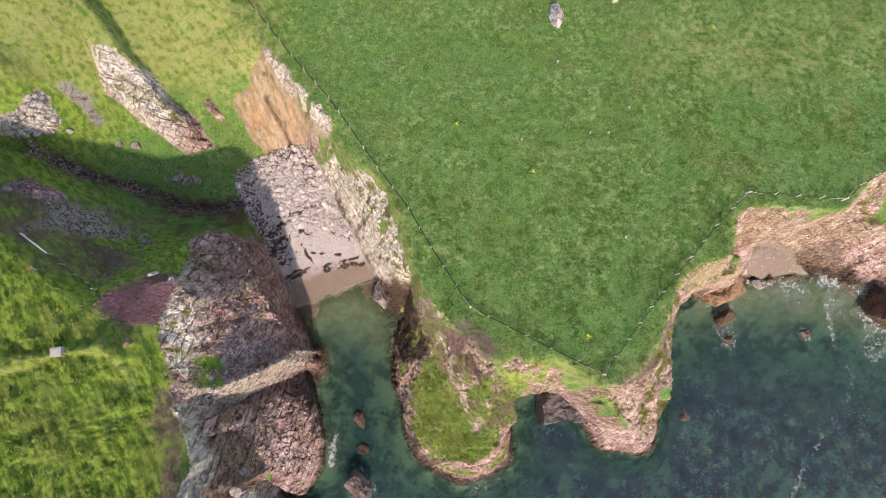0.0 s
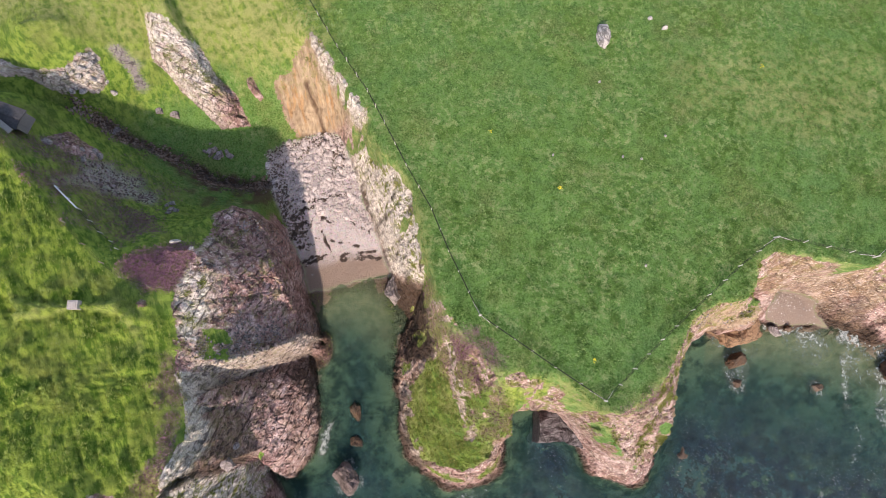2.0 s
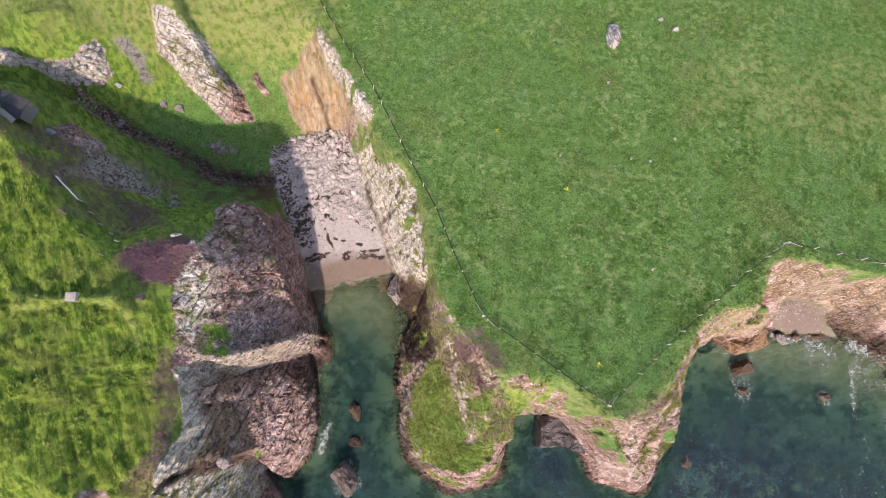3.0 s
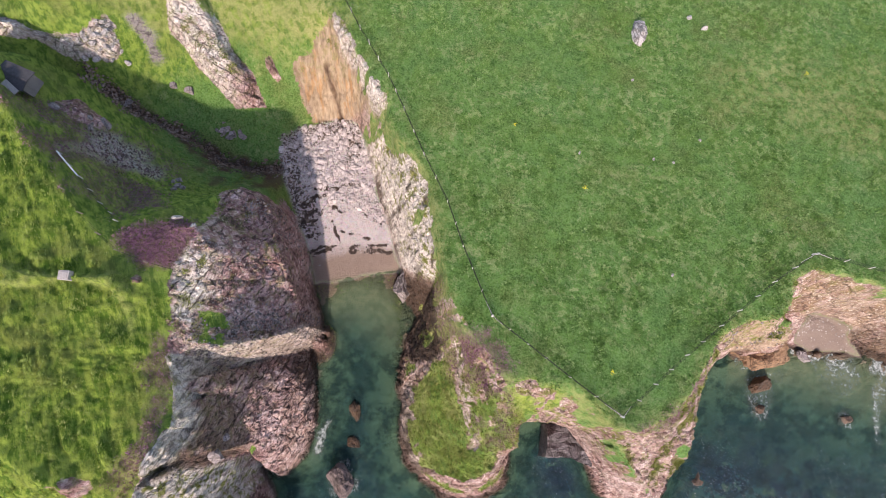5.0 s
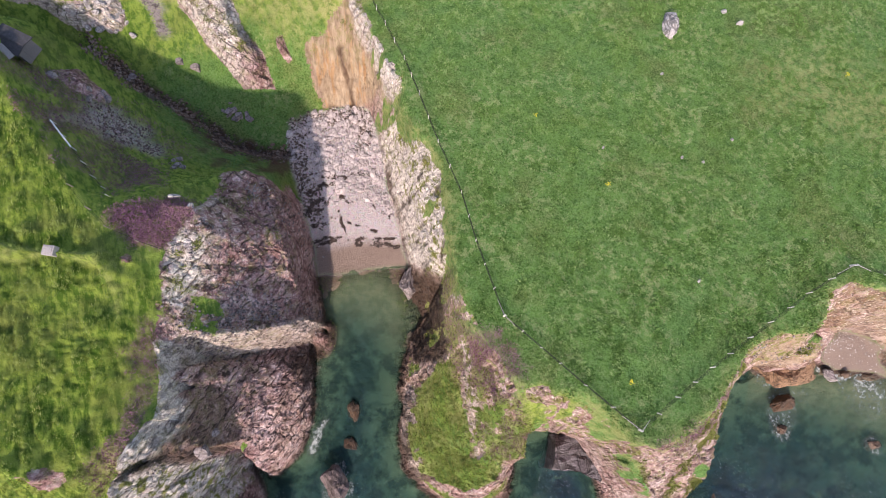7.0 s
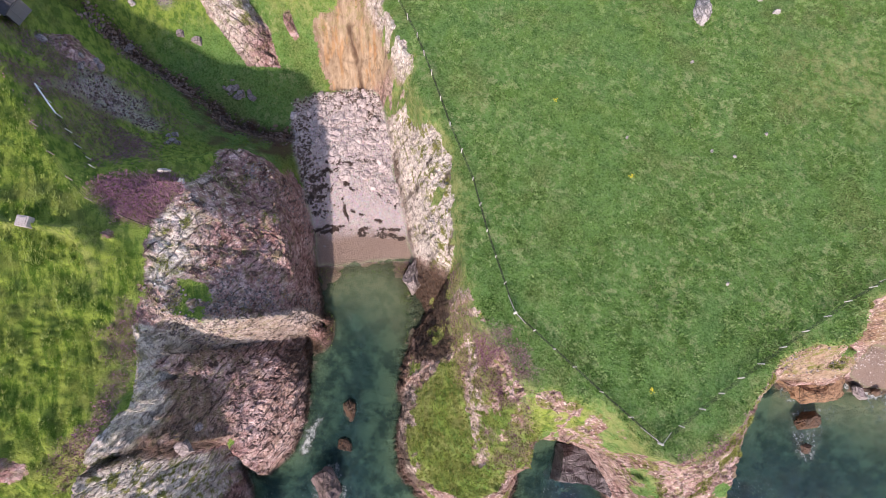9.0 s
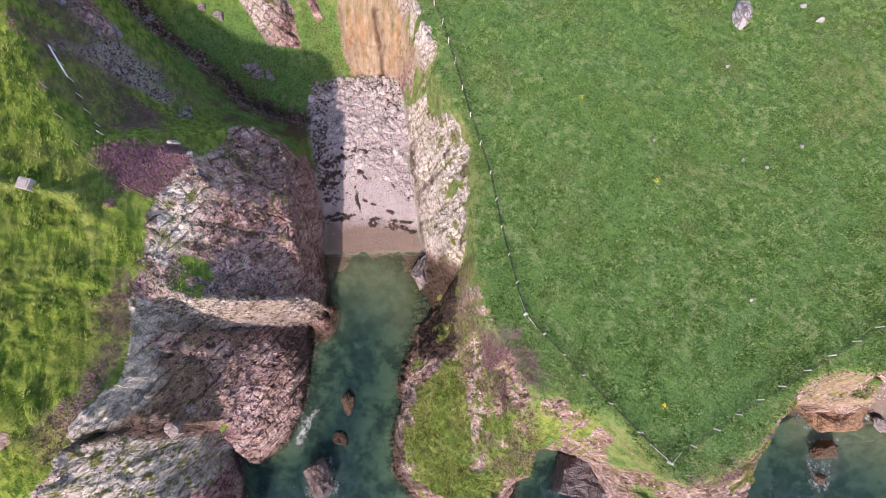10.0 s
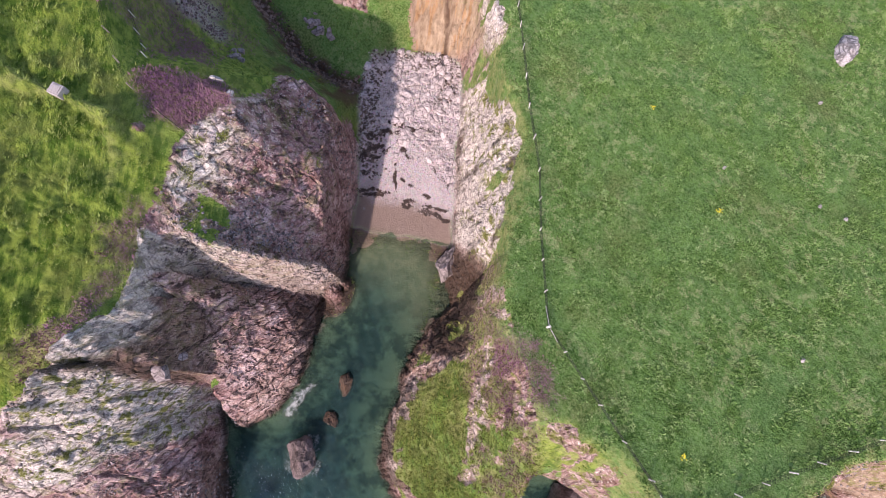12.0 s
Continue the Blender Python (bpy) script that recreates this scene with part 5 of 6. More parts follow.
# the country beyond, out to the horizon
FAR = 1800.0
edge = [(X0, Y1), (X1, Y1), (X1, 2.0), (FAR, 60.0), (FAR, FAR), (-FAR, FAR), (-FAR, -120.0), (X0, -60.0)]
far_land = quad_mesh("far_ground", [(x, y, 14.0 if x > 0 else 24.0) for x, y in edge], [tuple(range(len(edge)))[::-1]], LAND)
far_land.attributes.new("lush", "FLOAT", "POINT")
tagged(new("far_ground", far_land), "distant green grassland behind the coast", "ground", kind="structure")

# the sea
SEA_STEP = 0.4
sea_nx, sea_ny = int(round((X1 - X0) / SEA_STEP)) + 1, int(round((Y1 - Y0) / SEA_STEP)) + 1
SX, SY = np.meshgrid(np.linspace(X0, X1, sea_nx), np.linspace(Y0, Y1, sea_ny))
BED = height_at(SX, SY)
wet = BED < 0.9
near = BED.copy()
for _ in range(8):
    e = np.pad(near, 1, mode="edge")
    near = np.maximum(near, 0.92 * np.maximum.reduce([e[:-2, 1:-1], e[2:, 1:-1], e[1:-1, :-2], e[1:-1, 2:]]) - 0.12)
surf = smooth(-1.7, 0.5, near) * np.clip(2.0 * smooth(46, 54, SX) + 0.6 * smooth(-33, -37, SY) * smooth(-2, 6, SX) * smooth(20, 12, SX) + 0.45 * smooth(-26, -30, SY) * smooth(18, 20, SX) * smooth(30, 26, SX) + 0.35 * smooth(-8, -13, SX) * smooth(-16, -20, SY), 0, 1.1) * smooth(-0.2, 0.08, fbm(SX * 0.3, SY * 0.3, 51, 3))
for cx, cy, r in ((62.9, -7.0, 2.6), (74.1, -8.6, 3), (70.2, -8.1, 1.6), (48.1, -11.3, 1.2), (76.4, -18.6, 2.4), (51.1, -16.7, 1.2), (50.8, -14.2, 1.6), (64.5, -16.8, 1.0), (51.4, -17.7, 0.9), (77.5, -12.5, 3.6), (-7.8, -39.4, 1.9)):
    away = np.hypot(SX - cx, SY - cy) + 2.5 * fbm(SX * 0.5, SY * 0.5, 59, 3)
    surf = np.maximum(surf, 0.7 * smooth(r + 1.7, r - 0.2, away))
DRIFT = [(68.7, -12.7), (69.1, -15.2), (69.4, -18.5), (70.1, -21.6), (71.8, -23.2), (70.7, -26.6), (67.8, -30.1), (65.0, -33.1), (61.6, -37.3), (59.3, -40.9), (57.3, -45.0)]
away = np.full(SX.shape, 99.0)
for (ax, ay), (bx, by) in zip(DRIFT, DRIFT[1:]):
    t = np.clip(((SX - ax) * (bx - ax) + (SY - ay) * (by - ay)) / ((bx - ax) ** 2 + (by - ay) ** 2), 0, 1)
    away = np.minimum(away, np.hypot(SX - ax - t * (bx - ax), SY - ay - t * (by - ay)))
streak = 0.62 * smooth(1.7, 0.0, away + 2.2 * np.abs(fbm(SX * 0.5, SY * 0.5, 52, 3))) * smooth(-0.3, 0.05, fbm(SX * 0.35, SY * 0.35, 58, 3))
streak2 = smooth(1.3, 0.0, np.abs(SX - (-11.2 + 0.22 * (SY + 30) + 3 * fbm(SX * 0.3, SY * 0.3, 53, 3)))) * smooth(-44, -37, SY) * smooth(-24, -30, SY) * 0.8 * smooth(-0.15, 0.1, fbm(SX * 0.35, SY * 0.2, 57, 3))
SZ = 0.1 * fbm(SX * 0.4, SY * 0.4, 54, 3)
cells_wet = wet[:-1, :-1] | wet[1:, :-1] | wet[:-1, 1:] | wet[1:, 1:]
cells_wet &= ~((SX[:-1, :-1] < -27) & (SY[:-1, :-1] > -50))
j, i = np.nonzero(cells_wet)
corner = np.stack([j * sea_nx + i, j * sea_nx + i + 1, (j + 1) * sea_nx + i + 1, (j + 1) * sea_nx + i], 1)
used, index = np.unique(corner, return_inverse=True)
points = np.stack([SX.ravel()[used], SY.ravel()[used], SZ.ravel()[used]], 1)
count = len(points)
points = np.concatenate([points, [(X0, Y0, 0), (X1, Y0, 0), (X1, 2, 0), (FAR, 60, 0), (FAR, -FAR, 0), (-FAR, -FAR, 0), (-FAR, -130, 0), (X0, -60, 0)]])
faces = [tuple(f) for f in index.reshape(-1, 4).tolist()]
faces += [(count + 1, count + 4, count + 3, count + 2), (count, count + 5, count + 4, count + 1), (count + 7, count + 6, count + 5, count)]
sea = quad_mesh("sea", points.tolist(), faces, WATER)
depth = np.concatenate([np.clip(-BED.ravel()[used], 0, 6), np.full(8, 6.0)])
foam = np.concatenate([np.clip(surf + streak + streak2, 0, 1).ravel()[used], np.zeros(8)])
sea.attributes.new("depth", "FLOAT", "POINT").data.foreach_set("value", depth.astype(np.float32))
sea.attributes.new("foam", "FLOAT", "POINT").data.foreach_set("value", foam.astype(np.float32))
sea.polygons.foreach_set("use_smooth", np.ones(len(faces), bool))
tagged(new("sea", sea), "clear teal sea water with white foam along the rocks", "sea", kind="structure")


# ---- materials of the things ----
def blades_material(name, dark, light, straw, share, clump=0.0):
    n = Nodes(name)
    chance = n.chance(island=True)
    colour = n.mix(chance, dark, light)
    colour = n.mix(n.span(n.noise(0.5, 3), 0.4, 0.65, 0.0, 0.7), colour, n.mix(chance, light, straw))
    pale = n.maths("MULTIPLY", n.span(n.noise(1.1, 6, 0.75), 0.51, 0.56, 0.0, clump), n.span(n.noise(0.14, 3, 0.6), 0.42, 0.54, 0.25, 1.0))
    colour = n.mix(pale, colour, n.mix(chance, straw, (0.31, 0.42, 0.19)))
    colour = n.mix(n.span(n.noise(1.1, 4, 0.65), 0.49, 0.43, 0.0, clump), colour, dark)
    colour = n.mix(n.maths("LESS_THAN", n.maths("FRACT", n.maths("MULTIPLY", chance, 37.0)), share), colour, straw)
    return n.done(colour, 0.7, None, 0.25)


def stone_material(name, dark, light, island=False, wet=0.85, vary=0.6):
    n = Nodes(name)
    grain, blotch = n.noise(6.0, 6, 0.65), n.noise(1.4, 3)
    colour = n.mix(n.span(grain, 0.3, 0.7), dark, light)
    colour = n.mix(n.span(n.chance(island), 0.0, 1.0, 0.0, vary), colour, n.mix(0.5, light, (0.62, 0.57, 0.54)))
    colour = n.mix(n.span(blotch, 0.5, 0.65, 0.0, 0.5), colour, dark)
    lines = [n.maths("ABSOLUTE", n.maths("SUBTRACT", n.noise(size, 3, 0.6, stretch=(0.4, 1.4, 1.0), turn=turn), 0.5)) for size, turn in ((0.5, 15), (0.4, 100))]
    crack = n.maths("MULTIPLY", n.span(lines[0], 0.006, 0.03), n.span(lines[1], 0.006, 0.03))
    colour = n.mix(crack, n.mix(0.6, colour, (0.03, 0.025, 0.02)), colour)
    return n.done(colour, wet, n.bump(n.maths("ADD", grain, n.maths("MULTIPLY", crack, 0.5)), 0.9, 0.12), 0.3)


def plain_material(name, dark, light, scale, rough, metallic=0.0, stretch=None):
    n = Nodes(name)
    grain = n.noise(scale, 5, 0.6, stretch=stretch)
    return n.done(n.mix(n.span(grain, 0.3, 0.7), dark, light), rough, n.bump(grain, 0.4, 0.01), 0.4, metallic)


GRASS = blades_material("pasture_grass", (0.058, 0.137, 0.02), (0.145, 0.275, 0.06), (0.235, 0.335, 0.12), 0.04, 0.65)
LUSH = blades_material("lush_grass", (0.06, 0.12, 0.015), (0.21, 0.29, 0.05), (0.31, 0.35, 0.11), 0.07)
OLIVE = blades_material("shaggy_grass", (0.06, 0.085, 0.012), (0.21, 0.25, 0.045), (0.33, 0.32, 0.12), 0.12)
HEATH = blades_material("heather_sprigs", (0.20, 0.12, 0.12), (0.43, 0.19, 0.34), (0.22, 0.19, 0.08), 0.2)
BOULDER = stone_material("beach_stone", (0.34, 0.275, 0.275), (0.68, 0.60, 0.59))
PEBBLE = stone_material("shingle_stone", (0.40, 0.345, 0.335), (0.72, 0.66, 0.645), True)
PALE = stone_material("pale_stone", (0.24, 0.21, 0.20), (0.56, 0.52, 0.50), vary=0.15)
BROWN = stone_material("weedy_rock", (0.035, 0.02, 0.013), (0.16, 0.085, 0.045), wet=0.5, vary=0.15)
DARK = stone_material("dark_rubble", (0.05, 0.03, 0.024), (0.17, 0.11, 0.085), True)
OCHRE = stone_material("ochre_rock", (0.10, 0.055, 0.03), (0.34, 0.20, 0.115), vary=0.15)
PURPLE = stone_material("purple_rock", (0.05, 0.032, 0.03), (0.20, 0.145, 0.14), vary=0.15)
SLATE = stone_material("wet_slate", (0.04, 0.033, 0.036), (0.22, 0.185, 0.19), wet=0.45, vary=0.15)
RUSTY = stone_material("stream_stone", (0.12, 0.065, 0.045), (0.34, 0.22, 0.16), True)
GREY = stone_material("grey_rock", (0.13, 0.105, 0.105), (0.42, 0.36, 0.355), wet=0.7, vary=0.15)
WRACK_MAT = plain_material("dried_seaweed", (0.018, 0.012, 0.010), (0.06, 0.035, 0.025), 8.0, 0.6)
TIMBER = plain_material("weathered_timber", (0.42, 0.39, 0.34), (0.72, 0.70, 0.66), 6.0, 0.8, stretch=(6, 6, 0.6))
OLD_TIMBER = plain_material("grey_timber", (0.16, 0.13, 0.10), (0.34, 0.30, 0.25), 6.0, 0.85, stretch=(6, 6, 0.6))
WIRE = plain_material("weathered_wire", (0.012, 0.014, 0.009), (0.03, 0.032, 0.022), 20.0, 0.9)
PIPE = plain_material("galvanised_pipe", (0.50, 0.52, 0.53), (0.72, 0.74, 0.75), 9.0, 0.4, 0.3)
ROOF = plain_material("roofing_felt", (0.03, 0.03, 0.033), (0.065, 0.062, 0.068), 4.0, 0.85)
WALL = plain_material("hut_boards", (0.10, 0.095, 0.10), (0.19, 0.18, 0.18), 5.0, 0.8, stretch=(1, 1, 8))
CONCRETE = plain_material("concrete", (0.24, 0.21, 0.20), (0.38, 0.35, 0.33), 7.0, 0.9)
YELLOW = plain_material("yellow_petals", (0.62, 0.50, 0.02), (0.85, 0.74, 0.05), 12.0, 0.7)


# ---- builders ----
def part(name, bm, material, parent, label=""):
    mesh = bpy.data.meshes.new(name)
    bm.to_mesh(mesh)
    bm.free()
    mesh.materials.append(material)
    ob = new(name, mesh)
    ob.parent = parent
    return tagged(ob, label)


def empty(name, x, y, z=None, turn=0.0):
    ob = new(name)
    ob.empty_display_size = 0.2
    ob.matrix_world = pose(x, y, float(height_at(x, y)) if z is None else z, 0, 0, turn)
    return ob


def box(bm, size, place=(0, 0, 0), turn=None, bevel=0.0):
    made = bmesh.ops.create_cube(bm, size=1.0, matrix=Matrix.Translation(place) @ (turn or Matrix.Identity(4)) @ Matrix.Diagonal((*size, 1)))
    if bevel:
        edges = list({e for v in made["verts"] for e in v.link_edges})
        bmesh.ops.bevel(bm, geom=edges, offset=bevel, segments=1, affect="EDGES")
    return made


def stone_mesh(name, seed, size, material, level=2, cuts=9, noise_size=0.12, squared=False):
    """A broken stone: a ball cut flat by random planes, then roughened."""
    rng = np.random.default_rng(seed)
    bm = bmesh.new()
    bmesh.ops.create_icosphere(bm, subdivisions=level, radius=1.0)
    planes = rng.normal(size=(cuts, 3))
    planes /= np.linalg.norm(planes, axis=1)[:, None]
    reach = rng.uniform(0.55, 0.85, cuts)
    if squared:
        planes = np.concatenate([np.eye(3), -np.eye(3), planes[:3]]) + rng.normal(scale=0.07, size=(9, 3))
        planes /= np.linalg.norm(planes, axis=1)[:, None]
        reach = np.concatenate([rng.uniform(0.54, 0.62, 6), rng.uniform(0.74, 0.85, 3)])
    for v in bm.verts:
        co = np.array(v.co)
        for _ in range(2):
            for p, r in zip(planes, reach):
                over = co @ p - r
                if over > 0:
                    co = co - over * p
        lump = noise.noise(Vector(co * 2.3) + Vector((seed, 0, 0))) * noise_size + noise.noise(Vector(co * 6.0) + Vector((0, seed, 0))) * noise_size * 0.4
        if level > 3:
            lump += 0.09 * (abs(noise.noise(Vector(co * 4.0) + Vector((3, 0, seed)))) - 0.2) + 0.05 * noise.noise(Vector(co * 13.0))
        v.co = Vector(co * (1 + lump)) * Vector(size)
    mesh = bpy.data.meshes.new(name)
    bm.to_mesh(mesh)
    bm.free()
    mesh.materials.append(material)
    return mesh


def rock_thing(name, seed, x, y, top, size, material, label, category, turn=0.0, level=4, tilt=(0, 0), group="", squared=False):
    """One large rock whose top reaches the height given."""
    ob = new(name, stone_mesh(name, seed, size, material, level, 12, 0.05 if squared else 0.16, squared))
    ob.matrix_world = pose(x, y, top - 0.62 * size[2], tilt[0], tilt[1], turn)
    return tagged(ob, label, category, group)


def scatter(mask, count, seed):
    """Places spread by chance over a mask of the land."""
    rng = np.random.default_rng(seed)
    area = np.gradient(YS)[:, None] * np.gradient(XS)[None]
    weight = np.cumsum((np.clip(mask, 0, None) * area).ravel())
    pick = np.searchsorted(weight, rng.uniform(0, weight[-1], count))
    x = GX.ravel()[pick] + rng.uniform(-0.5, 0.5, count) * np.gradient(XS)[pick % NX]
    y = GY.ravel()[pick] + rng.uniform(-0.5, 0.5, count) * np.gradient(YS)[pick // NX]
    return np.clip(x, X0, X1 - 0.01), np.clip(y, Y0, Y1 - 0.01), rng


def tufts(name, mask, count, blades, length, width, lean, material, label, seed):
    """A sward: many tufts of single blades, one mesh."""
    x, y, rng = scatter(mask, count, seed)
    z = height_at(x, y) - 0.03
    size = rng.uniform(0.6, 1.35, count)
    x, y, z, size = (np.repeat(a, blades) for a in (x, y, z, size))
    n = count * blades
    angle, out = rng.uniform(0, 2 * np.pi, n), rng.uniform(0.15, 1.0, n)
    bx, by = x + 0.16 * np.cos(angle) * out * size, y + 0.16 * np.sin(angle) * out * size
    tall = length * size * rng.uniform(0.6, 1.2, n)
    tx = bx + tall * (0.75 * np.cos(angle) * out + lean[0])
    ty = by + tall * (0.75 * np.sin(angle) * out + lean[1])
    tz = z + tall * (1.0 - 0.45 * out)
    side = angle + np.pi / 2 + rng.uniform(-0.5, 0.5, n)
    wx, wy = 0.5 * width * size * np.cos(side), 0.5 * width * size * np.sin(side)
    co = np.stack([np.stack([bx - wx, by - wy, z], 1), np.stack([bx + wx, by + wy, z], 1), np.stack([tx, ty, tz], 1)], 1).reshape(-1, 3)
    mesh = bpy.data.meshes.new(name)
    mesh.vertices.add(3 * n), mesh.loops.add(3 * n), mesh.polygons.add(n)
    mesh.vertices.foreach_set("co", co.ravel())
    mesh.loops.foreach_set("vertex_index", np.arange(3 * n, dtype=np.int32))
    mesh.polygons.foreach_set("loop_start", np.arange(0, 3 * n, 3, dtype=np.int32))
    mesh.update(calc_edges=True)
    mesh.materials.append(material)
    return tagged(new(name, mesh), label, "grass", kind="stuff")


def along(points, step):
    """Places every step metres along a line of the plan, its bends kept."""
    out = []
    for a, b in zip(points, points[1:]):
        n = max(1, int(round(math.dist(a, b) / step)))
        out += [(a[0] + (b[0] - a[0]) * k / n, a[1] + (b[1] - a[1]) * k / n) for k in range(n)]
    return out + [points[-1]]


def tube(bm, a, b, radius):
    a, b = Vector(a), Vector(b)
    m = Matrix.Translation((a + b) / 2) @ (b - a).to_track_quat("Z", "Y").to_matrix().to_4x4()
    bmesh.ops.create_cone(bm, cap_ends=True, segments=5, radius1=radius, radius2=radius, depth=(b - a).length, matrix=m)


def post_mesh(name, width, height, timber=None):
    bm = bmesh.new()
    box(bm, (width, width, height + 0.3), (0, 0, height / 2 - 0.15), bevel=0.012)
    for v in bm.verts:
        if v.co.z > height - 0.05:
            v.co.z -= 0.35 * (v.co.x + width / 2)
    mesh = bpy.data.meshes.new(name)
    bm.to_mesh(mesh)
    bm.free()
    mesh.materials.append(timber or TIMBER)
    return mesh


def stock_fence(points, step, height, wires, label, corners=(), stays=0.2, timber=None):
    """Timber posts, line wires and netting along a line of the plan."""
    rng = np.random.default_rng(7)
    spots = along(points, step)
    fence = empty("stock_fence", *spots[0])
    tagged(fence, label, "fence")
    base = fence.matrix_world.inverted()
    common, strong = post_mesh("post", 0.095, height, timber), post_mesh("strainer_post", 0.17, height + 0.12, timber)
    tops = []
    for x, y in spots:
        z = float(height_at(x, y))
        corner = any(math.dist((x, y), c) < 0.3 for c in corners)
        ob = new("strainer_post" if corner else "post", strong if corner else common)
        ob.parent = fence
        ob.matrix_basis = base @ pose(x, y, z, rng.uniform(-4, 4), rng.uniform(-4, 4), rng.uniform(0, 90))
        tops.append(Vector((x, y, z)))
    for c in corners:
        for direction in (-1, 1):
            k = min(range(len(tops)), key=lambda q: math.dist(tops[q][:2], c))
            if 0 <= k + direction < len(tops):
                a, b = tops[k], tops[k + direction]
                bm = bmesh.new()
                tube(bm, base @ (a + Vector((0, 0, height * 0.85))), base @ (a + (b - a) * 0.6 + Vector((0, 0, 0.1))), 0.03)
                part("strut", bm, TIMBER, fence)
    for k in range(wires):
        level = height * (0.12 + 0.83 * k / max(1, wires - 1))
        bm = bmesh.new()
        for a, b in zip(tops, tops[1:]):
            tube(bm, base @ (a + Vector((0, 0, level))), base @ (b + Vector((0, 0, level))), 0.011)
        part("wire", bm, WIRE, fence)
    if stays:
        verts, faces = [], []
        for a, b in zip(tops, tops[1:]):
            for k in range(1, int((b - a).length / stays)):
                p = base @ (a + (b - a) * (k * stays / (b - a).length))
                d = (b - a).normalized() * 0.009
                q = len(verts)
                verts += [p - d + Vector((0, 0, 0.1)), p + d + Vector((0, 0, 0.1)), p + d + Vector((0, 0, height * 0.8)), p - d + Vector((0, 0, height * 0.8))]
                faces.append((q, q + 1, q + 2, q + 3))
        mesh = quad_mesh("netting", [tuple(v) for v in verts], faces, WIRE)
        net = new("netting", mesh)
        net.parent = fence
        tagged(net, "wire netting of the fence", kind="stuff")
    return fence


# ---- the fences ----
stock_fence(FENCE_EAST, 2.75, 1.05, 6, "pale timber post and wire netting fence round the clifftop pasture", [FENCE_EAST[9], FENCE_EAST[12], FENCE_EAST[16], FENCE_EAST[18]])
stock_fence(FENCE_WEST, 3.4, 0.9, 3, "low weathered post and wire fence along the turf edge", stays=0, timber=OLD_TIMBER)


def slope_fence():
    """A bare pipe rail on short posts, and the wire that runs on from it."""
    rail = empty("pipe_rail", *FENCE_SLOPE[0])
    tagged(rail, "light grey galvanised pipe rail on the grassy valley slope", "rail")
    base = rail.matrix_world.inverted()
    spots = [Vector((x, y, float(height_at(x, y)))) for x, y in along(FENCE_SLOPE, 1.8)]
    bm = bmesh.new()
    for a, b in zip(spots[:2], spots[1:3]):
        tube(bm, base @ (a + Vector((0, 0, 0.85))), base @ (b + Vector((0, 0, 0.85))), 0.085)
    part("rail", bm, PIPE, rail)
    for p in spots:
        bm = bmesh.new()
        tube(bm, base @ (p + Vector((0, 0, -0.2))), base @ (p + Vector((0, 0, 0.9))), 0.045)
        part("post", bm, PIPE if p in spots[:3] else TIMBER, rail)
    for level in (0.4, 0.8):
        bm = bmesh.new()
        for a, b in zip(spots[2:], spots[3:]):
            tube(bm, base @ (a + Vector((0, 0, level))), base @ (b + Vector((0, 0, level))), 0.014)
        part("wire", bm, WIRE, rail)


slope_fence()


# ---- the hut and the concrete cover ----
def hut(x, y, turn):
    thing = empty("hut", x, y, float(height_at(x, y)) - 0.3, turn)
    tagged(thing, "small hut with a dark grey felt roof in the shaded valley", "hut")
    for side in (-1, 1):
        bm = bmesh.new()
        box(bm, (3.2, 0.12, 1.9), (0, side * 0.95, 0.95))
        part("wall", bm, WALL, thing)
        bm = bmesh.new()
        box(bm, (0.12, 1.78, 1.9), (side * 1.54, 0, 0.95))
        part("gable_wall", bm, WALL, thing)
        bm = bmesh.new()
        box(bm, (3.7, 1.3, 0.09), (0, side * 0.62, 2.02), Matrix.Rotation(radians(-side * 11), 4, "X"), 0.015)
        part("roof", bm, ROOF, thing, "dark grey felt roof slope")
    bm = bmesh.new()
    box(bm, (3.72, 0.2, 0.05), (0, 0, 2.2), bevel=0.015)
    part("ridge_cap", bm, ROOF, thing)
    bm = bmesh.new()
    box(bm, (0.05, 0.8, 1.7), (1.63, 0, 0.9), bevel=0.01)
    part("door", bm, WALL, thing)
    return thing


hut(-49.9, 0.1, -12)
bm = bmesh.new()
box(bm, (1.9, 1.1, 0.12), (0, 0, 0.5), Matrix.Rotation(radians(7), 4, "Y"), 0.02)
landing = empty("stone_step", -49.6, -1.6, None, -30)
tagged(landing, "pale flat stone step beside the hut", "step")
part("slab", bm, CONCRETE, landing)


def cover(x, y, turn):
    thing = empty("concrete_cover", x, y, None, turn)
    tagged(thing, "small square grey concrete cover in the long grass", "cover")
    bm = bmesh.new()
    box(bm, (1.0, 0.9, 0.7), (0, 0, 0.1), bevel=0.03)
    part("base", bm, CONCRETE, thing)
    bm = bmesh.new()
    box(bm, (0.7, 0.6, 0.06), (0.03, 0.02, 0.48), bevel=0.015)
    part("lid", bm, CONCRETE, thing, "flat grey metal lid")


cover(-34.5, -19.8, 8)

# ---- rocks in the sea and on land ----
rock_thing("sea_rock", 3, -7.8, -39.4, 2.1, (2.1, 2.4, 2.2), PURPLE, "purple-brown sea rock standing in the cove mouth", "rock", 30)
rock_thing("awash_rock", 5, -8.3, -29.8, 0.25, (1.0, 1.9, 1.1), BROWN, "brown weed-covered rock just awash", "rock", 10)
rock_thing("awash_rock", 6, -7.6, -34.2, 0.35, (1.0, 1.4, 1.1), BROWN, "brown weed-covered rock just awash", "rock", 60)
rock_thing("sea_slab", 8, 50.6, -9.6, 3.4, (5.0, 3.0, 3.6), OCHRE, "large orange-brown rock slab at the foot of the bay", "rock", 14, tilt=(14, 6))
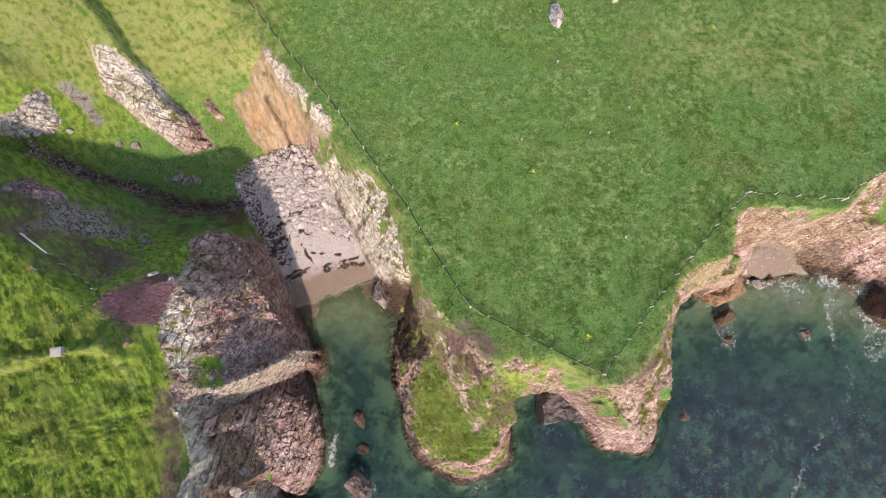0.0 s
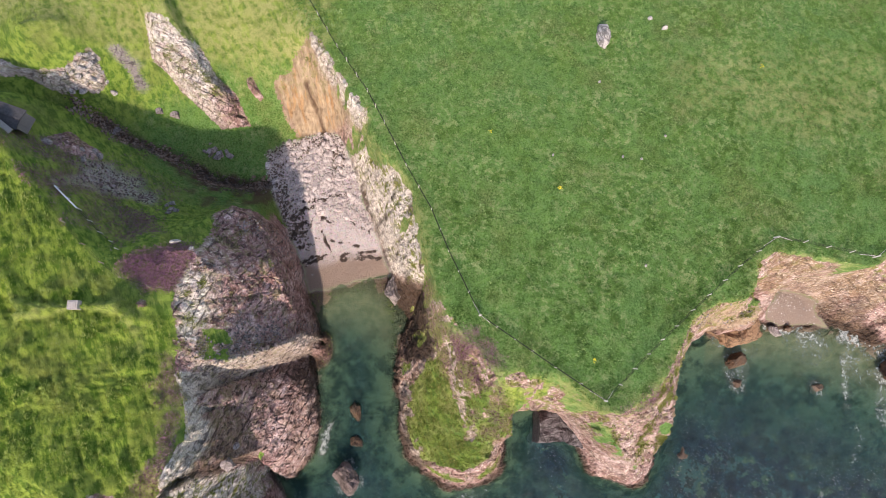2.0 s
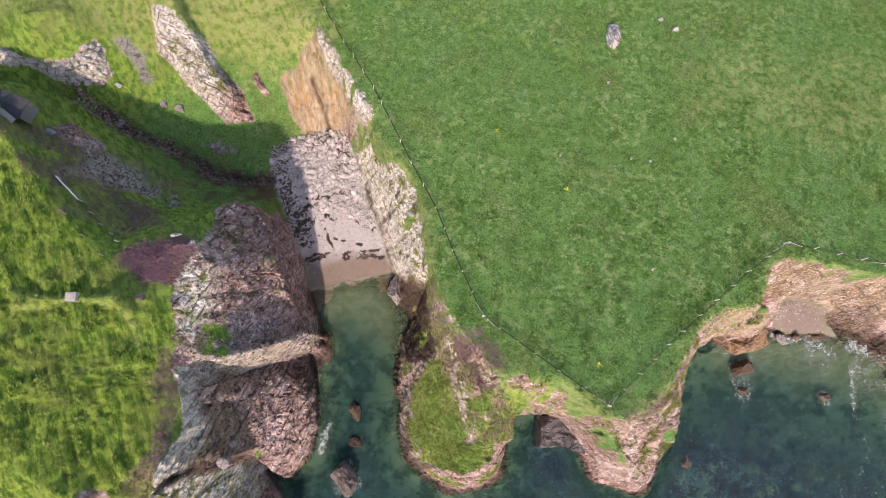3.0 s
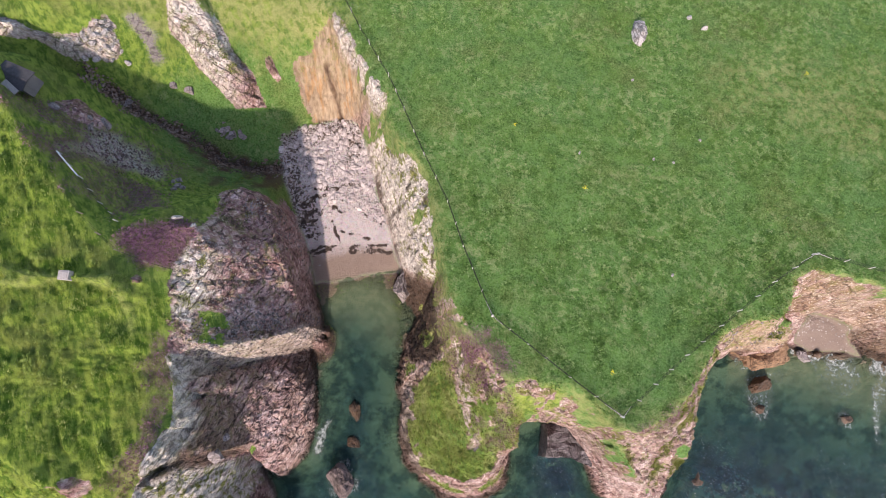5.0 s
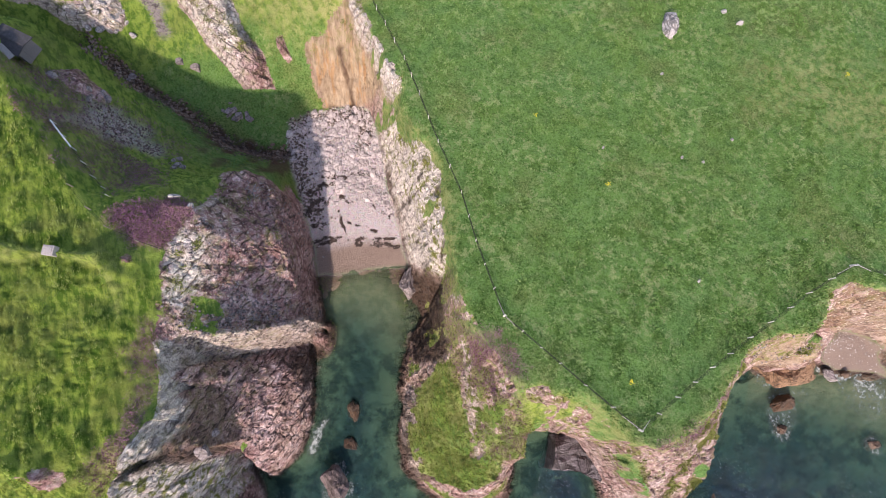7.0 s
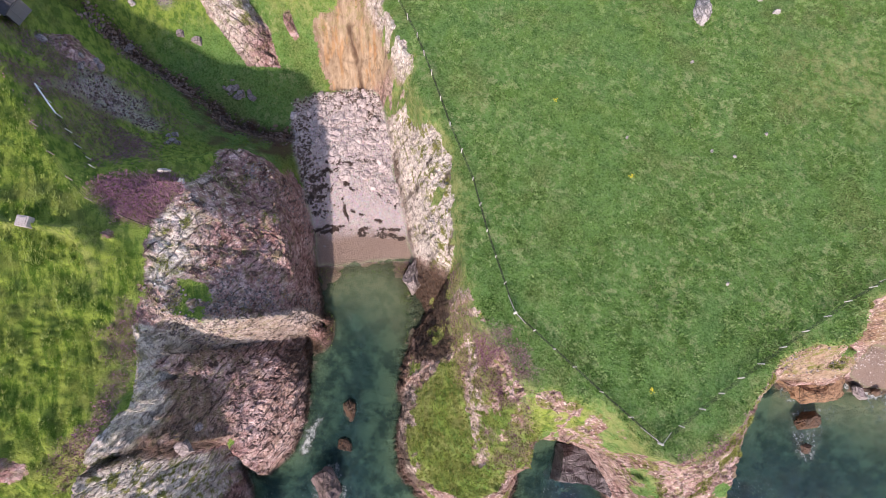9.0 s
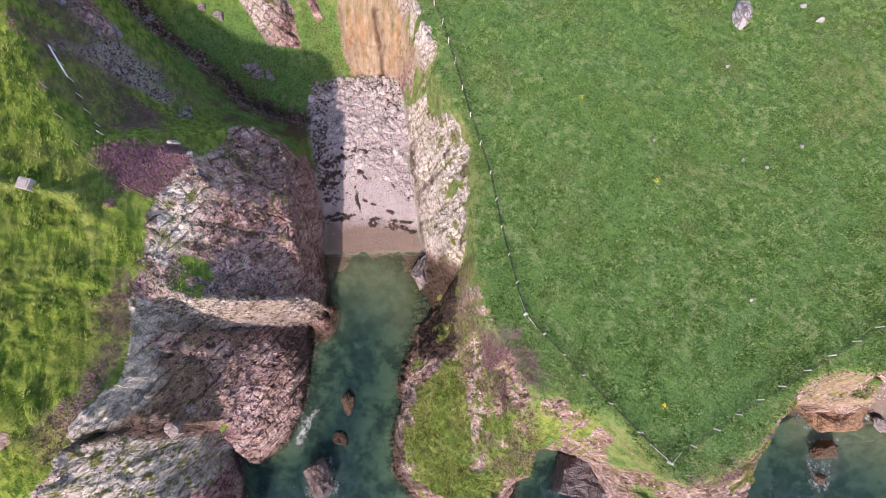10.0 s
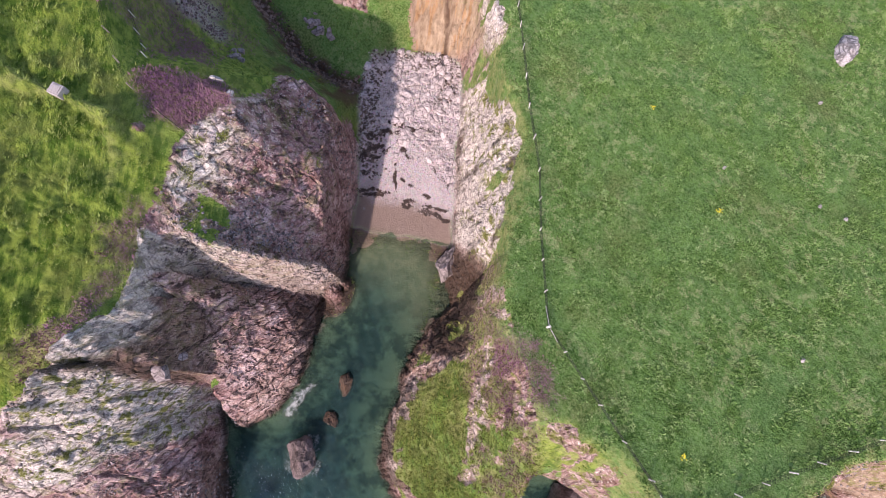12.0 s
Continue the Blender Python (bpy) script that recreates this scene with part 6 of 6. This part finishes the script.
rock_thing("sea_rock", 9, 50.8, -14.2, 1.2, (1.7, 1.4, 1.3), BROWN, "dark brown wet rock in the surf", "rock", 40)
rock_thing("sea_rock", 10, 57.0, -8.7, 1.2, (1.2, 0.7, 1.0), GREY, "pale angular rock at the water's edge", "rock", -25)
rock_thing("sea_rock", 11, 59.2, -7.8, 1.0, (0.6, 0.5, 0.9), BROWN, "small dark rock at the water's edge", "rock", 15)
rock_thing("sea_rock", 12, 77.5, -12.5, 3.2, (3.6, 2.8, 3.0), BROWN, "large brown rock in white surf", "rock", 50)
rock_thing("awash_rock", 13, 51.4, -17.7, 0.2, (1.0, 0.9, 0.9), BROWN, "low brown rock just awash", "rock")
rock_thing("awash_rock", 14, 64.5, -16.8, 0.25, (1.3, 0.9, 0.9), BROWN, "low brown rock just awash", "rock", 20)
rock_thing("sunken_rock", 15, 42.9, -29.2, -0.25, (2.4, 1.6, 1.8), BROWN, "rock under clear water", "rock", 20)
rock_thing("cave_block", 16, 21.9, -28.2, 4.6, (4.6, 3.5, 8.0), SLATE, "squared grey rock block at the back of the sea cave", "rock", 6, tilt=(-6, 4), squared=True)
rock_thing("cave_block", 31, 25.0, -28.4, 4.2, (2.2, 3.0, 6.0), SLATE, "dark squared rock block in the sea cave", "rock", -12, squared=True)
rock_thing("fallen_block", 17, -5.2, -10.6, 2.6, (1.5, 3.0, 3.4), GREY, "grey fallen block at the edge of the cove", "rock", 12)
rock_thing("gully_boulder", 18, -20.3, -35.0, float(height_at(-20.3, -35.0)) + 0.6, (1.6, 1.1, 1.2), GREY, "grey boulder lodged in the red gully", "boulder", -20, level=3)
rock_thing("gully_boulder", 19, -20.0, -33.6, float(height_at(-20.0, -33.6)) + 0.3, (0.6, 0.5, 0.6), GREY, "small grey boulder lodged in the red gully", "boulder", 30, level=3)
rock_thing("field_boulder", 20, 20.1, 28.1, 17.9, (1.5, 2.0, 1.3), PALE, "pale lichen-covered boulder in the pasture", "boulder", 20)
rock_thing("field_boulder", 21, 29.2, 31.3, 17.1, (0.6, 0.5, 0.7), PALE, "low pale boulder in the pasture", "boulder", 50, level=3)
rock_thing("field_boulder", 22, 27.0, 32.6, 16.9, (0.45, 0.4, 0.6), PALE, "low pale boulder in the pasture", "boulder", 0, level=3)
rock_thing("valley_boulder", 23, -40.9, 8.4, 14.15, (0.7, 0.55, 0.7), GREY, "grey boulder in the valley grass", "boulder", 20, level=3, squared=True)
rock_thing("valley_boulder", 24, -39.1, 8.5, 13.35, (0.9, 0.6, 0.7), GREY, "grey boulder in the valley grass", "boulder", 5, level=3, squared=True)
rock_thing("valley_boulder", 25, -34.7, 5.1, 9.65, (0.8, 0.6, 0.8), GREY, "grey boulder above the stream", "boulder", 70, level=3, squared=True)
rock_thing("valley_boulder", 26, -33.5, 5.1, 9.15, (0.7, 0.6, 0.8), GREY, "grey boulder above the stream", "boulder", 30, level=3, squared=True)
rock_thing("heath_slab", 27, -29.3, -11.3, 24.75, (0.8, 0.3, 0.4), PALE, "pale flat stone in the heather", "stone", 25, level=3)
rock_thing("heath_slab", 28, -26.8, -12.0, 25.5, (0.35, 0.45, 0.4), PALE, "pale upright stone beside the heather", "stone", 10, level=3)
for k, (x, y) in enumerate([(23.3, 9.1), (19.8, 20.3), (14.0, 7.9), (26.4, -5.6), (25.8, 9.1), (29.0, 13.1)]):
    rock_thing("field_stone", 40 + k, x, y, float(height_at(x, y)) + 0.28, (0.24, 0.2, 0.24), PALE, "small white stone in the pasture grass", "stone", 30 * k, level=2, group="stones in the pasture")
for k, (x, y, s) in enumerate([(-18.4, -9.95, 0.22), (-17.0, -7.6, 0.14)]):
    rock_thing("white_stone", 60 + k, x, y, float(height_at(x, y)) + s, (s, s * 0.8, s), PALE, "small white stone on the damp sand", "stone", 20, level=2)

# loose rocks on the valley sides
HILL_ROCKS = [(-49.1, 9.3), (-48.4, 8.7), (-48.2, 9.9), (-47.8, 8.6), (-47.4, 9.5), (-47.0, 9.3), (-46.8, 10.4), (-47.4, 8.4), (-46.8, 9.0), (-46.4, 9.7), (-46.2, 10.4), (-45.9, 9.5), (-49.3, 7.2), (-48.7, 7.6), (-48.1, 7.6), (-46.7, 8.1), (-45.2, 8.5), (-47.8, 11.2), (-47.2, 11.3), (-46.8, 11.4)]
STREAM_ROCKS = [(-35.4, 4.9), (-34.9, 4.5), (-34.3, 5.5), (-33.9, 4.6), (-34.8, 6.2), (-32.7, 5.7), (-32.3, 5.3), (-45.8, 3.9), (-45.6, 4.7)]
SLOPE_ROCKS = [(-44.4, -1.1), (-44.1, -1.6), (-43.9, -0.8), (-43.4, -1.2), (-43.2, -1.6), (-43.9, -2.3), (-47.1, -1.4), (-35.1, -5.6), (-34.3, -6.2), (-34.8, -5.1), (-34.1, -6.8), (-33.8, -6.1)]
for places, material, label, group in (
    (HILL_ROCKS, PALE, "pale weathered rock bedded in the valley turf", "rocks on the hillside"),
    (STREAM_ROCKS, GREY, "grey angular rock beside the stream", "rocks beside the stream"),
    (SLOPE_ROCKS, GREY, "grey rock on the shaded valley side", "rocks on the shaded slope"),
):
    shapes = [stone_mesh("hill_rock", 300 + k, (1.0, 0.72, 0.55), material, 3, 9, 0.1, k == 1) for k in range(4)]
    rng = np.random.default_rng(len(label))
    for k, (x, y) in enumerate(places):
        s = float(rng.uniform(0.28, 0.72))
        ob = new("hill_rock", shapes[k % 4])
        ob.matrix_world = pose(x, y, float(height_at(x, y)) + 0.12 * s, rng.uniform(-12, 12), rng.uniform(-12, 12), rng.uniform(0, 360)) @ Matrix.Diagonal((s, s, s, 1))
        tagged(ob, label, "rock", group)

# boulders at the head of the beach
rng = np.random.default_rng(5)
kinds = [stone_mesh("boulder", 100 + k, (1.0, 0.66 + 0.05 * k, 0.42), BOULDER, 2, 8, 0.1) for k in range(8)]
upper = BEACH * smooth(-1.5, 3.0, GY + 3 * SHIFT + 0.25 * (GX + 20)) * (GZ > 1.5)
bx, by, brng = scatter(upper, 290, 9)
for k, (x, y) in enumerate(zip(bx, by)):
    s = float(0.26 + 0.42 * brng.uniform() ** 1.8 + (0.25 if brng.uniform() < 0.1 else 0))
    ob = new("boulder", kinds[k % 8])
    ob.matrix_world = pose(float(x), float(y), float(height_at(x, y)) + 0.22 * s, brng.uniform(-20, 20), brng.uniform(-20, 20), brng.uniform(0, 360)) @ Matrix.Diagonal((s, s, s, 1))
    tagged(ob, "grey-pink angular beach boulder among others", "boulder", "boulders at the head of the beach")


def pebbles(name, mask, count, small, large, material, label, seed, category="stones"):
    """Loose stones past counting: squat eight-sided lumps in one mesh."""
    x, y, rng = scatter(mask, count, seed)
    z = height_at(x, y)
    size = small + (large - small) * rng.uniform(size=count) ** 2.5
    turn = rng.uniform(0, 2 * np.pi, count)
    ring = np.array([(1, 0, 0), (0, 1, 0), (-1, 0, 0), (0, -1, 0), (0, 0, 0.75), (0, 0, -0.6)])
    jitter = rng.uniform(0.7, 1.2, (count, 6, 1))
    shape = ring[None] * jitter * size[:, None, None]
    c, s = np.cos(turn)[:, None], np.sin(turn)[:, None]
    co = np.stack([x[:, None] + c * shape[..., 0] - s * shape[..., 1], y[:, None] + s * shape[..., 0] + c * shape[..., 1], z[:, None] + 0.2 * size[:, None] + shape[..., 2]], -1)
    tri = np.array([(0, 1, 4), (1, 2, 4), (2, 3, 4), (3, 0, 4), (1, 0, 5), (2, 1, 5), (3, 2, 5), (0, 3, 5)])
    faces = (tri[None] + 6 * np.arange(count)[:, None, None]).reshape(-1)
    mesh = bpy.data.meshes.new(name)
    mesh.vertices.add(6 * count), mesh.loops.add(len(faces)), mesh.polygons.add(len(faces) // 3)
    mesh.vertices.foreach_set("co", co.ravel())
    mesh.loops.foreach_set("vertex_index", faces.astype(np.int32))
    mesh.polygons.foreach_set("loop_start", np.arange(0, len(faces), 3, dtype=np.int32))
    mesh.update(calc_edges=True)
    mesh.materials.append(material)
    return tagged(new(name, mesh), label, category, kind="stuff")


pebbles("cobbles", upper, 2600, 0.06, 0.22, BOULDER, "grey-pink cobbles between the beach boulders", 11)
pebbles("shingle", BEACH * (GZ > 0.9), 9000, 0.03, 0.1, PEBBLE, "pale loose shingle on the beach", 12)
pebbles("stream_stones", line_near("stream", 1.3) * (GX > -50) * (GX < -24), 1500, 0.06, 0.34, RUSTY, "rusty brown stones along the stream bed", 19)
pebbles("scree", zone("scree_north", 0.3, 1.0), 900, 0.05, 0.18, GREY, "grey scree in the valley turf", 13)
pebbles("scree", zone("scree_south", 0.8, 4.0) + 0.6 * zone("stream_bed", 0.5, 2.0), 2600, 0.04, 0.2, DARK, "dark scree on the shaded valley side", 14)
west_edge = BEACH * smooth(3.4, 1.2, signed(OUTLINES["beach"], GX, GY) + 3 * SHIFT) * smooth(-15.5, -17.5, GX) * smooth(-7.0, -4.0, GY)
pebbles("dark_rubble", west_edge, 2200, 0.05, 0.26, DARK, "dark brown broken rock at the foot of the knoll", 18)
pebbles("rubble", np.clip(KNOLL + HEAD + 0.5 * zone("spoil"), 0, 1) * ROCK * smooth(0.05, 0.2, fbm(GX * 0.3, GY * 0.3, 61, 3) + 0.1), 5000, 0.04, 0.2, GREY, "loose broken rock on the ledges", 15)

# seaweed left by the tide
strands = np.zeros_like(GX)
bent_x, bent_y = GX + 1.1 * fbm(GX * 0.9, GY * 0.9, 63, 3), GY + 1.1 * fbm(GX * 0.9, GY * 0.9, 64, 3)
for line in WRACK.values():
    for a, b in zip(line, line[1:]):
        t = np.clip(((bent_x - a[0]) * (b[0] - a[0]) + (bent_y - a[1]) * (b[1] - a[1])) / (math.dist(a, b) ** 2), 0, 1)
        d = np.hypot(bent_x - a[0] - t * (b[0] - a[0]), bent_y - a[1] - t * (b[1] - a[1]))
        strands = np.maximum(strands, smooth(0.36, 0.02, d + 1.2 * np.abs(fbm(GX * 1.3, GY * 1.3, 65, 2)) - 0.06) * (1.0 if b[0] < -17 or b[1] < -4 else 0.6))
weeds = pebbles("seaweed", strands * BEACH * smooth(-0.15, 0.1, fbm(GX * 0.8, GY * 0.8, 62, 3)), 15000, 0.03, 0.11, WRACK_MAT, "dark strands of dried seaweed on the beach", 16, "seaweed")

pebbles("bay_pebbles", BAY_BEACH * (GZ > 0.2) * (0.25 + smooth(1.5, 3.0, GZ)), 350, 0.04, 0.14, PEBBLE, "pale grey pebbles on the bay beach", 17)


# ---- flowers ----
def ragwort(x, y, seed):
    plant = empty("yellow_flower", x, y)
    tagged(plant, "clump of yellow wildflowers in the pasture", "flower", "yellow flowers in the pasture")
    rng = np.random.default_rng(seed)
    leaf, heads = bmesh.new(), bmesh.new()
    for _ in range(9):
        a, r, h = rng.uniform(0, 6.28), rng.uniform(0.02, 0.3), rng.uniform(0.35, 0.65)
        top = Vector((r * math.cos(a), r * math.sin(a), h))
        tube(leaf, (0, 0, -0.05), top, 0.02)
        bmesh.ops.create_icosphere(heads, subdivisions=1, radius=rng.uniform(0.045, 0.085), matrix=Matrix.Translation(top) @ Matrix.Diagonal((1, 1, 0.45, 1)))
    part("stems", leaf, LUSH, plant)
    part("flower_heads", heads, YELLOW, plant, "bright yellow flower heads")


for k, (x, y) in enumerate([(5.4, 9.9), (15.1, 3.1), (20.3, -18.0), (43.1, 26.7)]):
    ragwort(x, y, k)

# ---- the sward ----
inside = smooth(-0.5, 0.5, signed(MEADOW, GX, GY))
clumped = smooth(-0.06, 0.14, fbm(GX * 0.75, GY * 0.75, 71, 3)) * (0.5 + smooth(-0.12, 0.16, fbm(GX * 0.2, GY * 0.2, 70, 3)))
bare = TURF * (1 - MASKS["shingle"]) * (1 - MASKS["earth"])
tufts("pasture_grass", inside * bare * (0.08 + clumped) * (np.abs(GX - 18) < 66) * (GY < 45), 85000, 5, 0.2, 0.13, (0.02, 0.02), GRASS, "rough green pasture grass in soft clumps", 72)
tufts("tussock_grass", WEST * bare * (0.25 + smooth(0.1, 0.3, tussock)), 60000, 6, 0.24, 0.055, (0.2, 0.45), LUSH, "long bright green tussock grass on the western top", 73)
tufts("slope_grass", (1 - inside) * (1 - WEST) * bare * (1 - MASKS["heather"]), 30000, 5, 0.22, 0.08, (0.15, 0.15), LUSH, "short green grass on the valley sides and ledges", 74)
tufts("ledge_grass", ROCK * MASKS["moss"] * (1 - 0.75 * HEAD) * smooth(0.04, 0.16, fbm(GX * 0.9, GY * 0.9, 75, 3)) * smooth(2.2, 1.0, slope), 16000, 6, 0.2, 0.06, (0.1, 0.1), OLIVE, "tufts of grass on the rock ledges", 76)
tufts("heather", MASKS["heather"] * bare, 12000, 7, 0.16, 0.07, (0, 0), HEATH, "purple flowering heather and brown stems", 77)
tufts("promontory_grass", PROM * bare * (1 - 0.7 * MASKS["heather"]), 7000, 6, 0.3, 0.06, (0.15, 0.3), OLIVE, "shaggy green grass on the promontory", 78)
